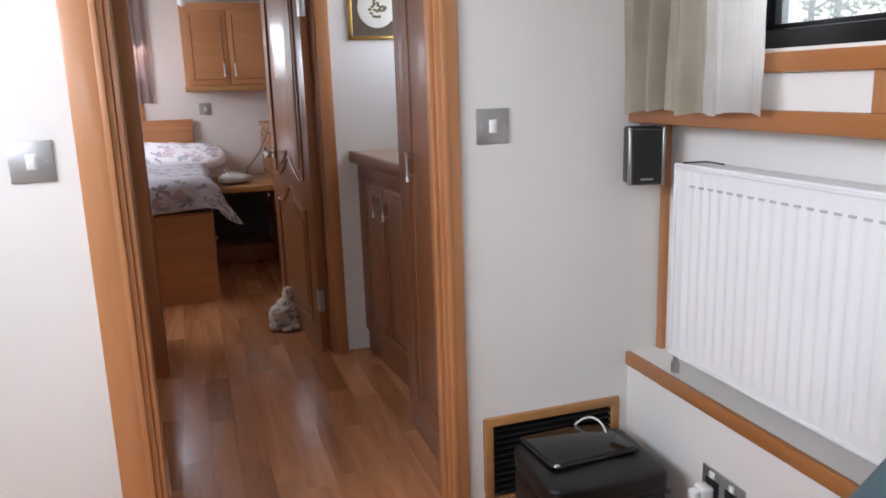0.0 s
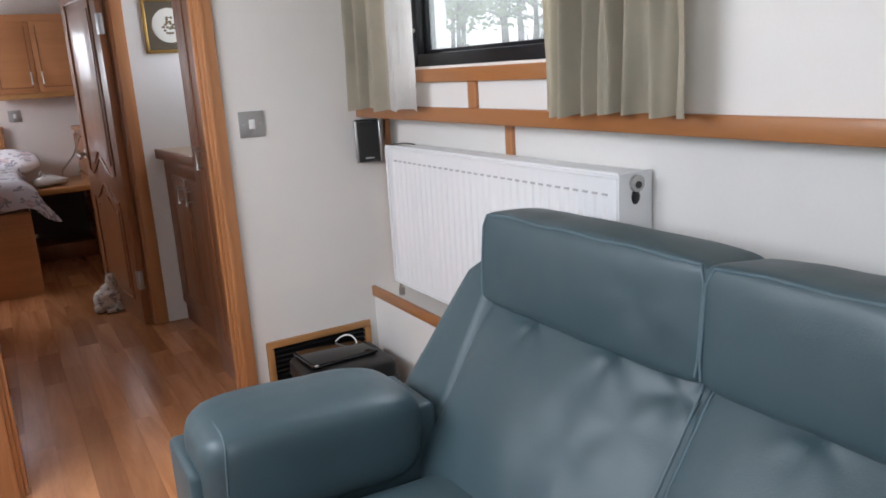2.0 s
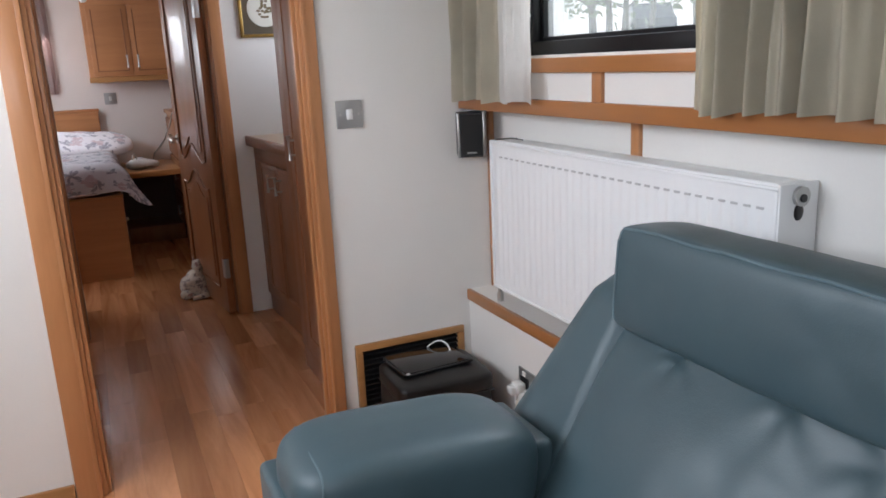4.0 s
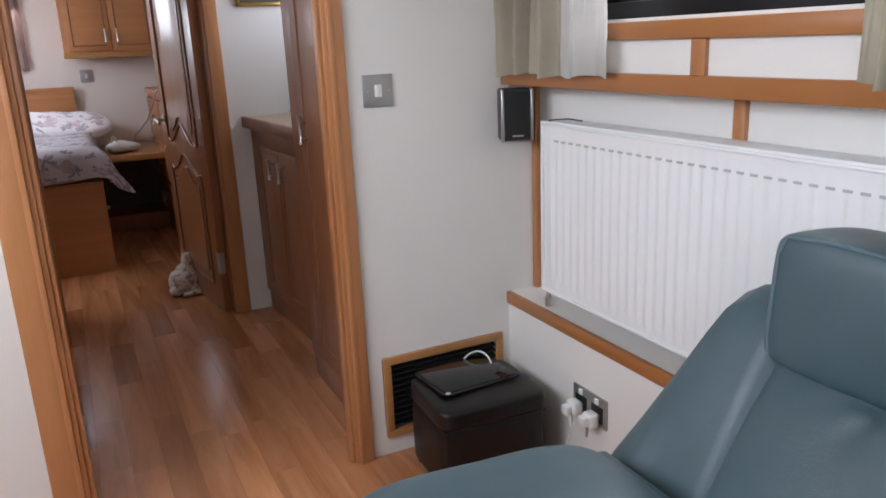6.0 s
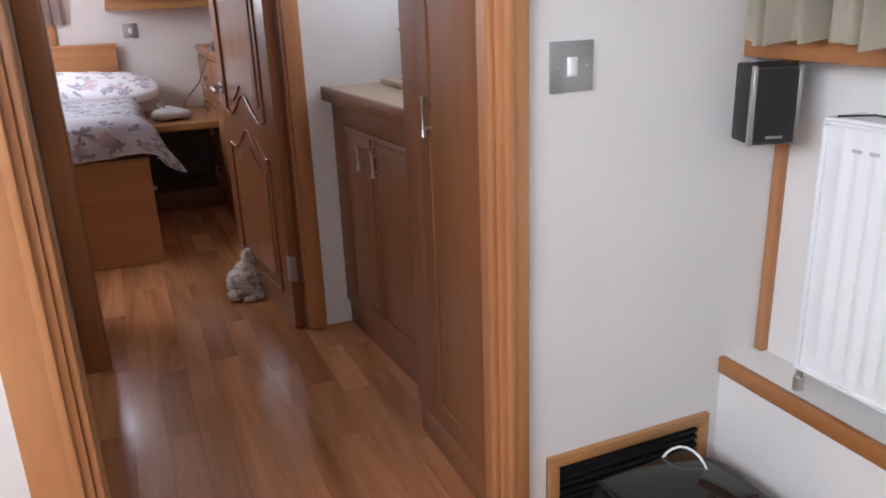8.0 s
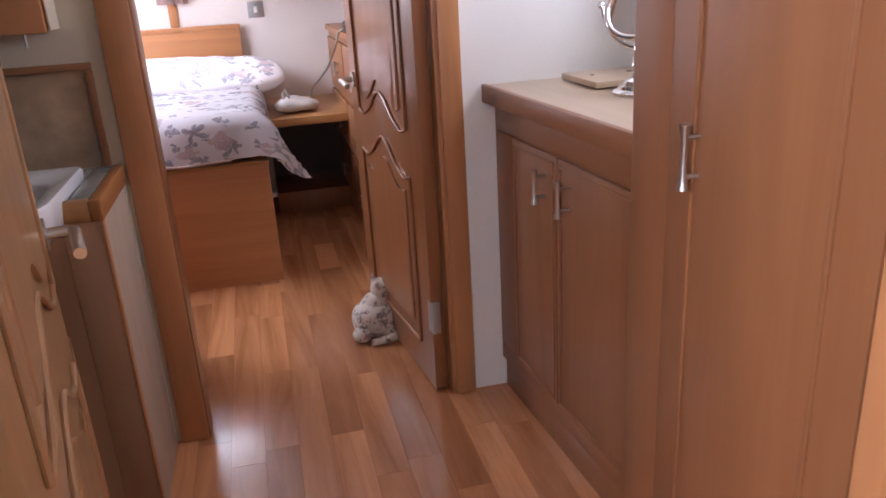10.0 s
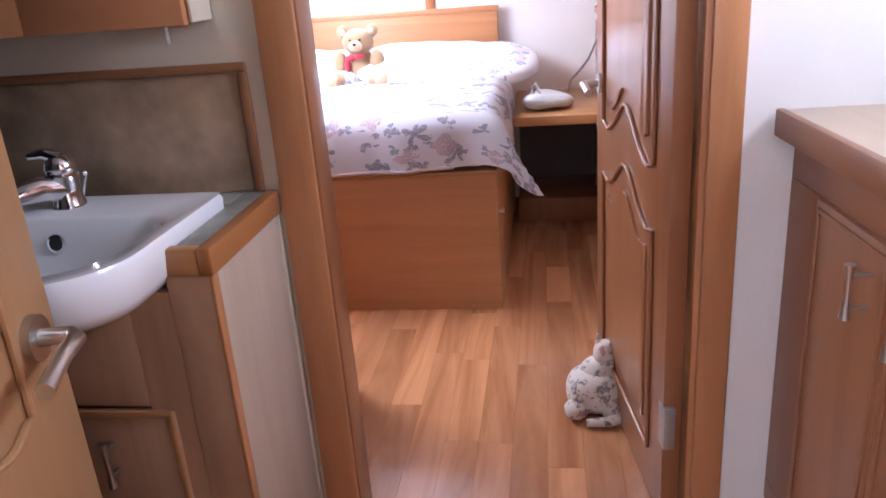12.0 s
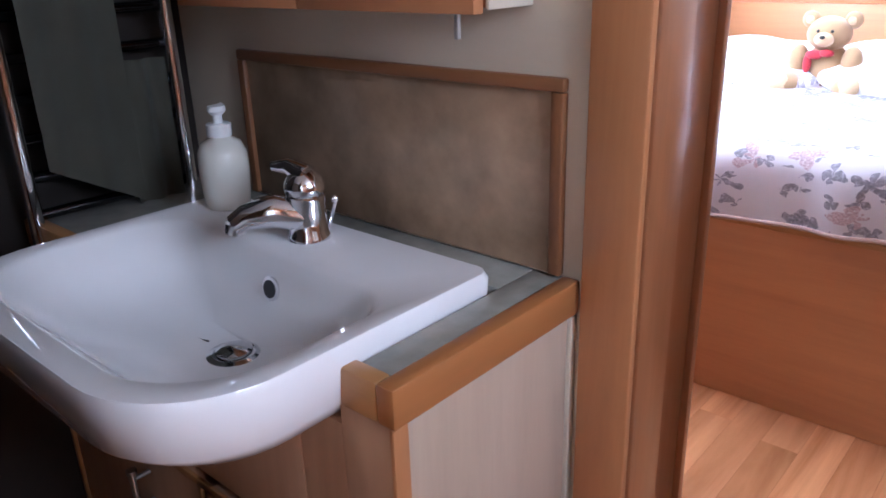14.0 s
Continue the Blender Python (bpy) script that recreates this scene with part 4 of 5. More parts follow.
def vanity_mirror():
    c = (0.868, 1.20, 0.923)
    ob = thing("shaving_mirror", c, "round chrome magnifying mirror on a stepped foot", "mirror")
    part("foot", lathe([(0.056, 0.0), (0.058, 0.006), (0.052, 0.011), (0.046, 0.012), (0.043, 0.019), (0.034, 0.02), (0.03, 0.03), (0.016, 0.036), (0.011, 0.05)], c), CHROME, ob)
    part("stem", lathe([(0.011, 0.048), (0.016, 0.062), (0.011, 0.074), (0.014, 0.09), (0.009, 0.108)], c), CHROME, ob)
    q = Vector((c[0], c[1], c[2] + 0.196))
    nrm = Vector((-0.72, -0.42, 0.50)).normalized()
    e1 = Vector((0.56, -0.80, 0)).normalized()
    e2 = nrm.cross(e1).normalized()
    yoke = [q + (e1 * math.cos(a) + Vector((0, 0, -1)) * math.sin(a)) * 0.092 for a in (math.pi * k / 16 for k in range(17))]
    part("yoke", tube(yoke, 0.006, 10), CHROME, ob)
    for s in (-1, 1):
        part("knob", ball(q + e1 * 0.096 * s, (0.009, 0.009, 0.009), 12), CHROME, ob)
    ring = [q + (e1 * math.cos(a) + e2 * math.sin(a)) * 0.079 for a in (2 * math.pi * k / 32 for k in range(33))]
    part("rim", tube(ring, 0.0075, 10), CHROME, ob)
    part("glass", rod(q - nrm * 0.004, q + nrm * 0.004, 0.077, seg=40), MIRROR, ob, "round mirror glass")


vanity_mirror()
cb = thing("wooden_board", (0.945, 1.40, 0.926), "pale wooden board lying on the worktop", "board", turn=0, local=True)
part("board", box(-0.135, 0.16, -0.10, 0.115, 0.0, 0.016, 0.003), LAMW, cb)
part("knot", rod((0.02, 0.03, 0.014), (0.02, 0.03, 0.0175), 0.008, seg=10), INK, cb)
part("knot", rod((-0.09, 0.02, 0.014), (-0.09, 0.02, 0.0175), 0.006, seg=10), INK, cb)

pf = thing("picture", (0.74, PB, 1.39), "gilt framed picture with an oval cream mount", "picture")
px0, px1, pz0, pz1 = 0.630, 0.884, 1.398, 1.666
for a, c, e, f in ((px0, px1, pz0, pz0 + 0.016), (px0, px1, pz1 - 0.016, pz1), (px0, px0 + 0.016, pz0, pz1), (px1 - 0.016, px1, pz0, pz1)):
    part("frame_bar", box(a, c, PB - 0.018, PB - 0.001, e, f, 0.004), GILT, pf)
part("mount", box(px0 + 0.012, px1 - 0.012, PB - 0.008, PB - 0.001, pz0 + 0.012, pz1 - 0.012), MOUNT, pf)
part("oval", ball(((px0 + px1) / 2, PB - 0.008, (pz0 + pz1) / 2), (0.085, 0.003, 0.085), 28), PAPER, pf, "cream oval paper")
pb_ = bmesh.new()
random.seed(5)
for k in range(26):
    a, r = random.random() * 6.28, random.random() ** 0.5 * 0.04
    ball(((px0 + px1) / 2 + r * math.cos(a), PB - 0.0115, (pz0 + pz1) / 2 + r * math.sin(a)), (0.008, 0.001, 0.006), 8, bm=pb_)
part("drawing", pb_, INK, pf)


def vanity():
    x1, yf, top = -0.338, 1.230, 0.809
    ob = thing("vanity_unit", (-0.76, 1.4, 0.0), "oak vanity unit with a pale side panel", "vanity unit")
    part("side_panel", box(x1 - 0.018, x1, yf + 0.018, PB - 0.02, 0.0, top - 0.046, 0.002), PALE, ob, "pale wood grain side panel")
    part("side_panel", box(LEFT + 0.004, LEFT + 0.022, yf + 0.018, PB - 0.004, 0.0, top - 0.046, 0.002), PALE, ob)
    part("front_frame", box(x1 - 0.080, x1 - 0.001, yf, yf + 0.018, 0.0, top - 0.046, 0.002), VAN, ob)
    part("front_frame", box(x1 - 0.156, x1 - 0.0805, yf + 0.001, yf + 0.017, 0.0, 0.735, 0.0), VAN, ob)
    part("front_panel", box(LEFT + 0.004, x1 - 0.157, yf, yf + 0.018, 0.52, 0.70, 0.002), VAN, ob)
    part("corner_edge", box(x1 - 0.004, x1 + 0.003, yf - 0.003, yf + 0.019, 0.0, top - 0.047, 0.002), OAK, ob, "oak corner edging")
    part("plinth", box(LEFT + 0.004, x1 - 0.11, yf + 0.01, yf + 0.03, 0.0, 0.08, 0.002), VAN, ob)
    part("back", box(LEFT + 0.03, x1 - 0.03, PB - 0.03, PB - 0.022, 0.02, 0.6), VAN, ob)
    for xa, xb, hx in ((-0.74, x1 - 0.115, -0.58), (LEFT + 0.01, -0.704, -0.90)):
        d = part("door", box(xa, xb, yf - 0.006, yf + 0.012, 0.09, 0.512, 0.003), VAN, ob)
        for a, c, e, f in ((xa, xb, 0.503, 0.516), (xa, xb, 0.088, 0.10), (xb - 0.010, xb, 0.1, 0.503), (xa, xa + 0.010, 0.1, 0.503)):
            part("bead", box(a, c, yf - 0.012, yf - 0.005, e, f, 0.002), OAK_X, d)
        handle_bar(hx, yf - 0.006, 0.42, 0.09, 0.028, d, "-y")
    t = thing("worktop", (-0.76, 1.4, top - 0.045), "grey stone laminate top with thick oak edges", "worktop")
    part("slab", box(-0.402, x1 - 0.018, yf + 0.02, PB - 0.003, top - 0.044, top - 0.002, 0.001), STONE2, t)
    part("slab", box(-0.978, -0.4025, 1.485, PB - 0.003, top - 0.044, top - 0.002, 0.001), STONE2, t)
    part("slab", box(LEFT + 0.004, -0.9785, yf + 0.02, PB - 0.003, top - 0.044, top - 0.002, 0.001), STONE2, t)
    part("edge", box(x1 - 0.019, x1 + 0.006, yf - 0.004, PB - 0.003, top - 0.046, top + 0.001, 0.004), OAK_Y, t, "thick oak side edge")
    part("edge", box(x1 - 0.075, x1 - 0.019, yf - 0.004, yf + 0.02, top - 0.046, top + 0.001, 0.004), OAK_X, t, "thick oak front edge")
    part("edge", box(LEFT + 0.004, -1.0, yf - 0.004, yf + 0.02, top - 0.046, top + 0.001, 0.004), OAK_X, t, "thick oak front edge")
    structure("trim_joint", box(x1 - 0.03, x1 + 0.002, PB - 0.014, PB - 0.001, 0.0, top - 0.05, 0.002), BEIGE, "cream filler strip beside the vanity")


vanity()


def basin():
    """A semi-recessed ceramic basin with a deep bowl and a tap ledge behind."""
    cx, yb, yfr, top = -0.692, 1.482, 1.017, 0.833
    hw = 0.287
    ob = thing("washbasin", (cx, 1.245, 0.70), "white semi-recessed ceramic washbasin with a chrome tap hole", "basin")
    def outline(s_x, back, front, rad, n=40, rb=0.02):
        pts = []
        for (ox, oy, a0, r) in ((s_x - rad, front + rad, -90, rad), (s_x - rb, back - rb, 0, rb), (-(s_x - rb), back - rb, 90, rb), (-(s_x - rad), front + rad, 180, rad)):
            for k in range(n // 4 + 1):
                a = radians(a0 + 90 * k / (n // 4))
                pts.append((cx + ox + r * math.cos(a), oy + r * math.sin(a)))
        return pts
    b = bmesh.new()
    loops = [
        (outline(hw - 0.09, yb - 0.04, yfr + 0.125, 0.09), top - 0.130),
        (outline(hw - 0.075, yb - 0.02, yfr + 0.105, 0.10), top - 0.127),
        (outline(hw - 0.022, yb - 0.006, yfr + 0.030, 0.125), top - 0.088),
        (outline(hw - 0.006, yb - 0.004, yfr + 0.008, 0.135), top - 0.066),
        (outline(hw - 0.002, yb, yfr + 0.003, 0.14), top - 0.035),
        (outline(hw, yb, yfr, 0.14), top - 0.008),
        (outline(hw - 0.004, yb - 0.004, yfr + 0.004, 0.137), top),
        (outline(hw - 0.028, yb - 0.125, yfr + 0.034, 0.125, rb=0.07), top + 0.001),
        (outline(hw - 0.036, yb - 0.135, yfr + 0.042, 0.12, rb=0.07), top - 0.006),
        (outline(hw - 0.060, yb - 0.146, yfr + 0.075, 0.11, rb=0.08), top - 0.05),
        (outline(hw - 0.095, yb - 0.160, yfr + 0.115, 0.09, rb=0.08), top - 0.088),
        (outline(hw - 0.17, yb - 0.19, yfr + 0.17, 0.06, rb=0.06), top - 0.105),
        (outline(0.03, 1.292, 1.232, 0.028, rb=0.028), top - 0.112),
    ]
    rings = [[b.verts.new((x, y, z)) for x, y in pts] for pts, z in loops]
    n = len(rings[0])
    for r0, r1 in zip(rings, rings[1:]):
        for k in range(n):
            b.faces.new((r0[k], r0[(k + 1) % n], r1[(k + 1) % n], r1[k]))
    b.faces.new(rings[0][::-1])
    b.faces.new(rings[-1])
    part("bowl", b, CERAMIC, ob, smooth=50)
    w = part("waste_ring", lathe([(0.036, -0.002), (0.036, 0.003), (0.028, 0.005), (0.026, 0.0)], (cx + 0.030, 1.262, top - 0.112)), CHROME, ob)
    part("plug", lathe([(0.024, 0.0), (0.024, 0.007), (0.015, 0.011), (0.003, 0.012)], (cx + 0.030, 1.262, top - 0.110)), CHROME, w)
    part("overflow_ring", lathe([(0.017, 0.0), (0.017, 0.003), (0.012, 0.004)], (0, 0, 0)), CHROME, ob).matrix_basis = pose(cx + 0.024, yb - 0.1475, top - 0.045, 80, 0, 0)
    part("overflow_hole", lathe([(0.0125, 0.0), (0.0125, 0.0045), (0.002, 0.0046)], (0, 0, 0)), BLACK, ob).matrix_basis = pose(cx + 0.024, yb - 0.1477, top - 0.045, 80, 0, 0)
    tp = thing("mixer_tap", (cx, 1.44, top), "chrome single lever mixer tap on the basin", "tap")
    tx, ty = cx + 0.008, 1.418
    part("body", lathe([(0.031, 0.0), (0.0305, 0.006), (0.0275, 0.012), (0.0265, 0.04), (0.029, 0.058), (0.0285, 0.064)], (tx, ty, top)), CHROME, tp)
    part("spout", tube([(tx - 0.002, ty - 0.005, top + 0.034), (tx - 0.025, ty - 0.035, top + 0.044), (tx - 0.050, ty - 0.066, top + 0.038), (tx - 0.060, ty - 0.078, top + 0.027)], [0.025, 0.023, 0.0185, 0.0165], 18), CHROME, tp)
    part("aerator", rod((tx - 0.060, ty - 0.078, top + 0.029), (tx - 0.062, ty - 0.081, top + 0.016), 0.0135, seg=16), CHROME, tp)
    part("head", ball((tx, ty, top + 0.074), (0.029, 0.029, 0.026), 20), CHROME, tp)
    part("lever", tube([(tx + 0.006, ty, top + 0.090), (tx - 0.022, ty - 0.006, top + 0.101), (tx - 0.05, ty - 0.012, top + 0.098)], [0.017, 0.012, 0.007], 12), CHROME, tp)
    part("pop_up_rod", rod((tx + 0.008, ty + 0.026, top), (tx + 0.026, ty + 0.03, top + 0.05), 0.003, seg=8), CHROME, tp)
    part("pop_up_knob", ball((tx + 0.026, ty + 0.03, top + 0.054), (0.006, 0.006, 0.006), 10), CHROME, tp)


basin()


def soap_bottle():
    c = (-0.905, 1.435, 0.833)
    ob = thing("soap_dispenser", c, "cloudy white soap dispenser with a pump top", "bottle")
    b = lathe([(0.030, 0), (0.035, 0.00504), (0.037, 0.0252), (0.039, 0.0672), (0.038, 0.0882), (0.031, 0.1042), (0.018, 0.1117), (0.016, 0.1159)], c)
    part("bottle", b, SOAP, ob)
    part("collar", lathe([(0.019, 0.1142), (0.0195, 0.1327), (0.017, 0.1344)], c), WHITE, ob)
    part("pump_stem", lathe([(0.0075, 0.1327), (0.0075, 0.1495)], c), WHITE, ob)
    part("pump_head", lathe([(0.010, 0.1478), (0.014, 0.1529), (0.013, 0.1604), (0.004, 0.1621)], c), WHITE, ob)
    part("nozzle", tube([(c[0], c[1], c[2] + 0.156), (c[0] - 0.012, c[1] + 0.016, c[2] + 0.157), (c[0] - 0.016, c[1] + 0.021, c[2] + 0.153)], 0.005, 8), WHITE, ob)


soap_bottle()

# splash panel with its frame, cabinet above
sp = thing("splash_panel", (-0.69, PB, 0.80), "mottled brown splash panel framed with oak", "panel")
part("panel", box(-1.0, -0.380, PB - 0.006, PB - 0.001, 0.81, 1.043), STONE, sp)
part("frame_bar", box(-1.012, -0.358, PB - 0.014, PB - 0.001, 1.043, 1.060, 0.003), BROWNTRIM, sp)
part("frame_bar", box(-0.376, -0.358, PB - 0.014, PB - 0.001, 0.81, 1.043, 0.003), BROWNTRIM, sp)
part("frame_bar", box(-1.012, -0.994, PB - 0.014, PB - 0.001, 0.81, 1.043, 0.003), BROWNTRIM, sp)

mc = thing("wall_cabinet", (-0.73, 1.52, 1.14), "oak washroom cabinet with two plain doors", "cabinet")
part("body", box(-1.02, -0.415, 1.482, PB - 0.002, 1.142, 1.72, 0.003), BED, mc)
for xa, xb in ((-1.018, -0.722), (-0.718, -0.417)):
    d = part("door", box(xa, xb, 1.462, 1.480, 1.136, 1.722, 0.002), BED, mc)
part("end_panel", box(-0.414, -0.408, 1.478, PB - 0.004, 1.140, 1.722, 0.002), BEIGE, mc, "cream end panel")
part("pull", rod((-0.47, 1.497, 1.142), (-0.47, 1.497, 1.105), 0.004, seg=8), NICKEL, mc, "small steel pull")

tr = thing("towel_rail", (-1.14, 1.33, 0.75), "chrome ladder towel rail on the cabin side", "towel rail")
for yy in (1.225, 1.505):
    part("upright", rod((-1.135, yy, 0.70), (-1.135, yy, 1.70), 0.012, seg=16), CHROME, tr)
for k in range(15):
    z = 0.76 + k * 0.062
    part("rung", rod((-1.148, 1.225, z), (-1.148, 1.505, z), 0.009, seg=12), SHADECHROME, tr)
for z in (0.78, 1.62):
    for yy in (1.24, 1.49):
        part("bracket", rod((-1.198, yy, z), (-1.14, yy, z), 0.009, seg=10), CHROME, tr)
# thin sheet over the side wall, its colour holding that side's darkness
structure("wall_washroom_side", box(-1.199, -1.192, 0.08, PB - 0.002, 0.0, CEILING - 0.005), SHADEW, "near-black brown sheet added for the unlit washroom side")


def towel(y0, y1, z0, z1, x, label, seed):
    ob = thing("towel", (x, (y0 + y1) / 2, z0), label, "towel", "hanging towels")
    b = bmesh.new()
    n, m = 14, 16
    rows = [[b.verts.new((x + 0.006 * math.sin(i * 0.9 + seed) + 0.004 * noise.noise(Vector((i * 0.3, j * 0.3, seed))), y0 + (y1 - y0) * i / n, z0 + (z1 - z0) * j / m - 0.05 * (1 - i / n) * (-1 if seed < 1 else 0) - 0.035 * (i / n) * (1 - j / m))) for i in range(n + 1)] for j in range(m + 1)]
    for r0, r1 in zip(rows, rows[1:]):
        for i in range(n):
            b.faces.new((r0[i], r0[i + 1], r1[i + 1], r1[i]))
    bmesh.ops.solidify(b, geom=b.faces[:], thickness=0.012)
    part("cloth", b, TOWEL, ob)


towel(1.25, 1.40, 0.85, 1.58, -1.105, "sage green towel hung on the rail", 0.4)
towel(1.395, 1.48, 0.80, 1.05, -1.122, "sage green hand towel hung on the rail", 2.0)

# ---------------------------------------------------------------- bedroom
def wardrobe():
    ob = thing("wardrobe", (-0.8, 1.9, 0), "reddish varnished wardrobe beside the bedroom door", "wardrobe")
    part("body", box(LEFT + 0.002, -0.42, PB + 0.095, 2.145, 0.0, CEILING - 0.005, 0.003), TEAK, ob)
    part("edge", box(-0.425, -0.405, 2.135, 2.156, 0.0, CEILING - 0.01, 0.003), TEAK, ob)


wardrobe()


def bed():
    x0, x1, yf, yh, top = LEFT + 0.006, 0.018, 2.726, 4.095, 0.515
    ob = thing("bed", (-0.58, 3.4, 0), "oak cabin bed with a solid base and plain headboard", "bed")
    part("foot_board", box(x0, x1, yf, yf + 0.02, 0.0, top, 0.003), BED, ob)
    part("side_board", box(x1 - 0.02, x1 - 0.001, yf + 0.02, yh, 0.0, top, 0.003), BED, ob)
    part("deck", box(x0, x1 - 0.02, yf + 0.02, yh, top - 0.03, top, 0.0), BED, ob)
    part("headboard", box(x0, -0.036, 4.10, 4.13, 0.0, 0.995, 0.006), BED, ob)
    part("headboard_cap", box(x0, -0.030, 4.093, 4.137, 0.982, 1.008, 0.006), BED, ob)
    part("edge_strip", box(x0, x1 + 0.004, yf - 0.006, yf + 0.018, top - 0.002, top + 0.014, 0.004), OAK_X, ob)
    part("bolt", rod((x1, 2.80, 0.36), (x1 + 0.018, 2.80, 0.36), 0.012, seg=12), NICKEL, ob)
    m = thing("mattress", (-0.58, 3.4, top), "mattress under a floral duvet", "mattress")
    part("mattress", cushion((-0.585, 3.385, top + 0.085), (0.60, 0.655, 0.07), 9, 0.0, 12), PAPER, m)
    # the duvet: a draped sheet over the mattress, with a loose corner at the foot
    d = thing("duvet", (-0.58, 3.3, top), "white floral duvet hanging over the foot of the bed", "duvet")
    b = bmesh.new()
    nu, nv = 56, 60
    rows, flat = [], {}
    for j in range(nv + 1):
        v = j / nv
        row = []
        for i in range(nu + 1):
            u = i / nu
            x = x0 + 0.02 + u * 1.40
            y = 3.78 - v * 1.26
            z = 0.725 + 0.012 * noise.noise(Vector((x * 3, y * 3, 0))) + 0.006 * noise.noise(Vector((x * 8, y * 8, 3)))
            ox = max(0.0, x - (x1 - 0.06))
            oy = max(0.0, (yf + 0.05) - y)
            if ox > 0:
                x = x1 - 0.06 + min(ox, 0.075) + 0.10 * max(0.0, ox - 0.075)
                z -= max(0.0, ox - 0.03) ** 1.0 * 0.9
                x += 0.012 * math.sin(y * 16) * min(1, ox * 8)
            if oy > 0:
                y = yf + 0.05 - min(oy, 0.075) - 0.10 * max(0.0, oy - 0.075)
                z -= max(0.0, oy - 0.03) * 0.79
                y -= 0.010 * (math.sin(x * 17) + 0.5 * math.sin(x * 39 + 1)) * min(1, oy * 8)
            if ox > 0 and oy > 0:
                x += 0.55 * min(ox, oy)
                y -= 0.15 * min(ox, oy)
                z += 0.35 * min(ox, oy)
            row.append(b.verts.new((x, y, max(z, 0.455))))
            flat[row[-1]] = (u * 1.40, v * 1.26)
        rows.append(row)
    uv = b.loops.layers.uv.new("print")
    for r0, r1 in zip(rows, rows[1:]):
        for i in range(nu):
            f = b.faces.new((r0[i], r0[i + 1], r1[i + 1], r1[i]))
            for lp_ in f.loops:
                lp_[uv].uv = flat[lp_.vert]
    bmesh.ops.solidify(b, geom=b.faces[:], thickness=0.018)
    hem = [tuple(v.co) for v in rows[-1]][:44:2]
    part("cover", b, DUVET, d, smooth=70)
    part("hem", tube(hem, 0.006, 8), ROSEC, d, "dusky pink underside showing at the hem")
    for cx, cl in ((-0.275, 0.41), (-0.93, 0.26)):
        p = thing("pillow", (cx, 3.88, 0.70), "floral pillow against the headboard", "pillow", "pillows")
        part("pillow_case", cushion((0, 0, 0), (cl, 0.225, 0.046), 3.8, 0.022, 22, 0.010, cx, pose(cx, 3.83, 0.772, 12, 3, 0)), PILLOW, p)


bed()


def teddy():
    """A seated plush bear, one plain mesh."""
    c = Vector((0, 0, 0))
    b = bmesh.new()
    ball(c + Vector((0, 0.02, 0.075)), (0.062, 0.055, 0.078), 20, b)
    ball(c + Vector((0, 0.005, 0.175)), (0.064, 0.054, 0.052), 20, b)
    for s in (-1, 1):
        ball(c + Vector((s * 0.060, 0.015, 0.215)), (0.026, 0.015, 0.026), 12, b)
        ball(c + Vector((s * 0.059, 0.010, 0.214)), (0.016, 0.013, 0.016), 10, b, 1)
        ball(c + Vector((s * 0.076, -0.006, 0.092)), (0.030, 0.030, 0.052), 14, b)
        ball(c + Vector((s * 0.084, -0.050, 0.030)), (0.044, 0.058, 0.033), 16, b)
        ball(c + Vector((s * 0.100, -0.096, 0.036)), (0.030, 0.016, 0.033), 14, b, 1)
        ball(c + Vector((s * 0.02, -0.044, 0.186)), (0.005, 0.005, 0.005), 8, b, 3)
    ball(c + Vector((0, -0.042, 0.162)), (0.028, 0.026, 0.022), 14, b, 1)
    ball(c + Vector((0, -0.066, 0.170)), (0.009, 0.006, 0.006), 8, b, 3)
    ball(c + Vector((-0.024, -0.036, 0.116)), (0.026, 0.012, 0.014), 12, b, 2)
    ball(c + Vector((0.012, -0.040, 0.122)), (0.022, 0.012, 0.012), 12, b, 2)
    ball(c + Vector((-0.042, -0.034, 0.090)), (0.013, 0.008, 0.030), 12, b, 2)
    bmesh.ops.transform(b, matrix=Matrix.Translation((-0.667, 3.725, 0.704)) @ Matrix.Scale(1.15, 4), verts=b.verts[:])
    solid("teddy_bear", b, [PLUSH, PLUSHP, RED, BLACK], "golden brown plush bear with a red bow on the bed", "toy")


teddy()


def door_stop():
    """A floral cloth doorstop in the shape of a seated pet, one plain mesh."""
    b = bmesh.new()
    c = Vector((0.315, 2.06, 0))
    ball(c + Vector((0, 0, 0.062)), (0.082, 0.075, 0.064), 22, b, p=2.4)
    ball(c + Vector((0.01, 0.01, 0.105)), (0.055, 0.052, 0.05), 18, b)
    ball(c + Vector((0.028, 0.012, 0.165)), (0.034, 0.034, 0.042), 18, b)
    for s in (-1, 1):
        merge(b, rod(c + Vector((0.028 + s * 0.016, 0.018, 0.192)), c + Vector((0.028 + s * 0.02, 0.02, 0.222)), 0.013, 0.003, 10))
        ball(c + Vector((-0.005 + s * 0.05, -0.055, 0.028)), (0.035, 0.034, 0.028), 14, b)
    tube([c + Vector(p) for p in ((0.06, -0.03, 0.02), (0.075, -0.075, 0.018), (0.03, -0.10, 0.017), (-0.03, -0.105, 0.015))], [0.016, 0.016, 0.015, 0.011], 10, b)
    solid("door_stop", b, CATCLOTH, "floral cloth doorstop against the open door", "doorstop")


door_stop()


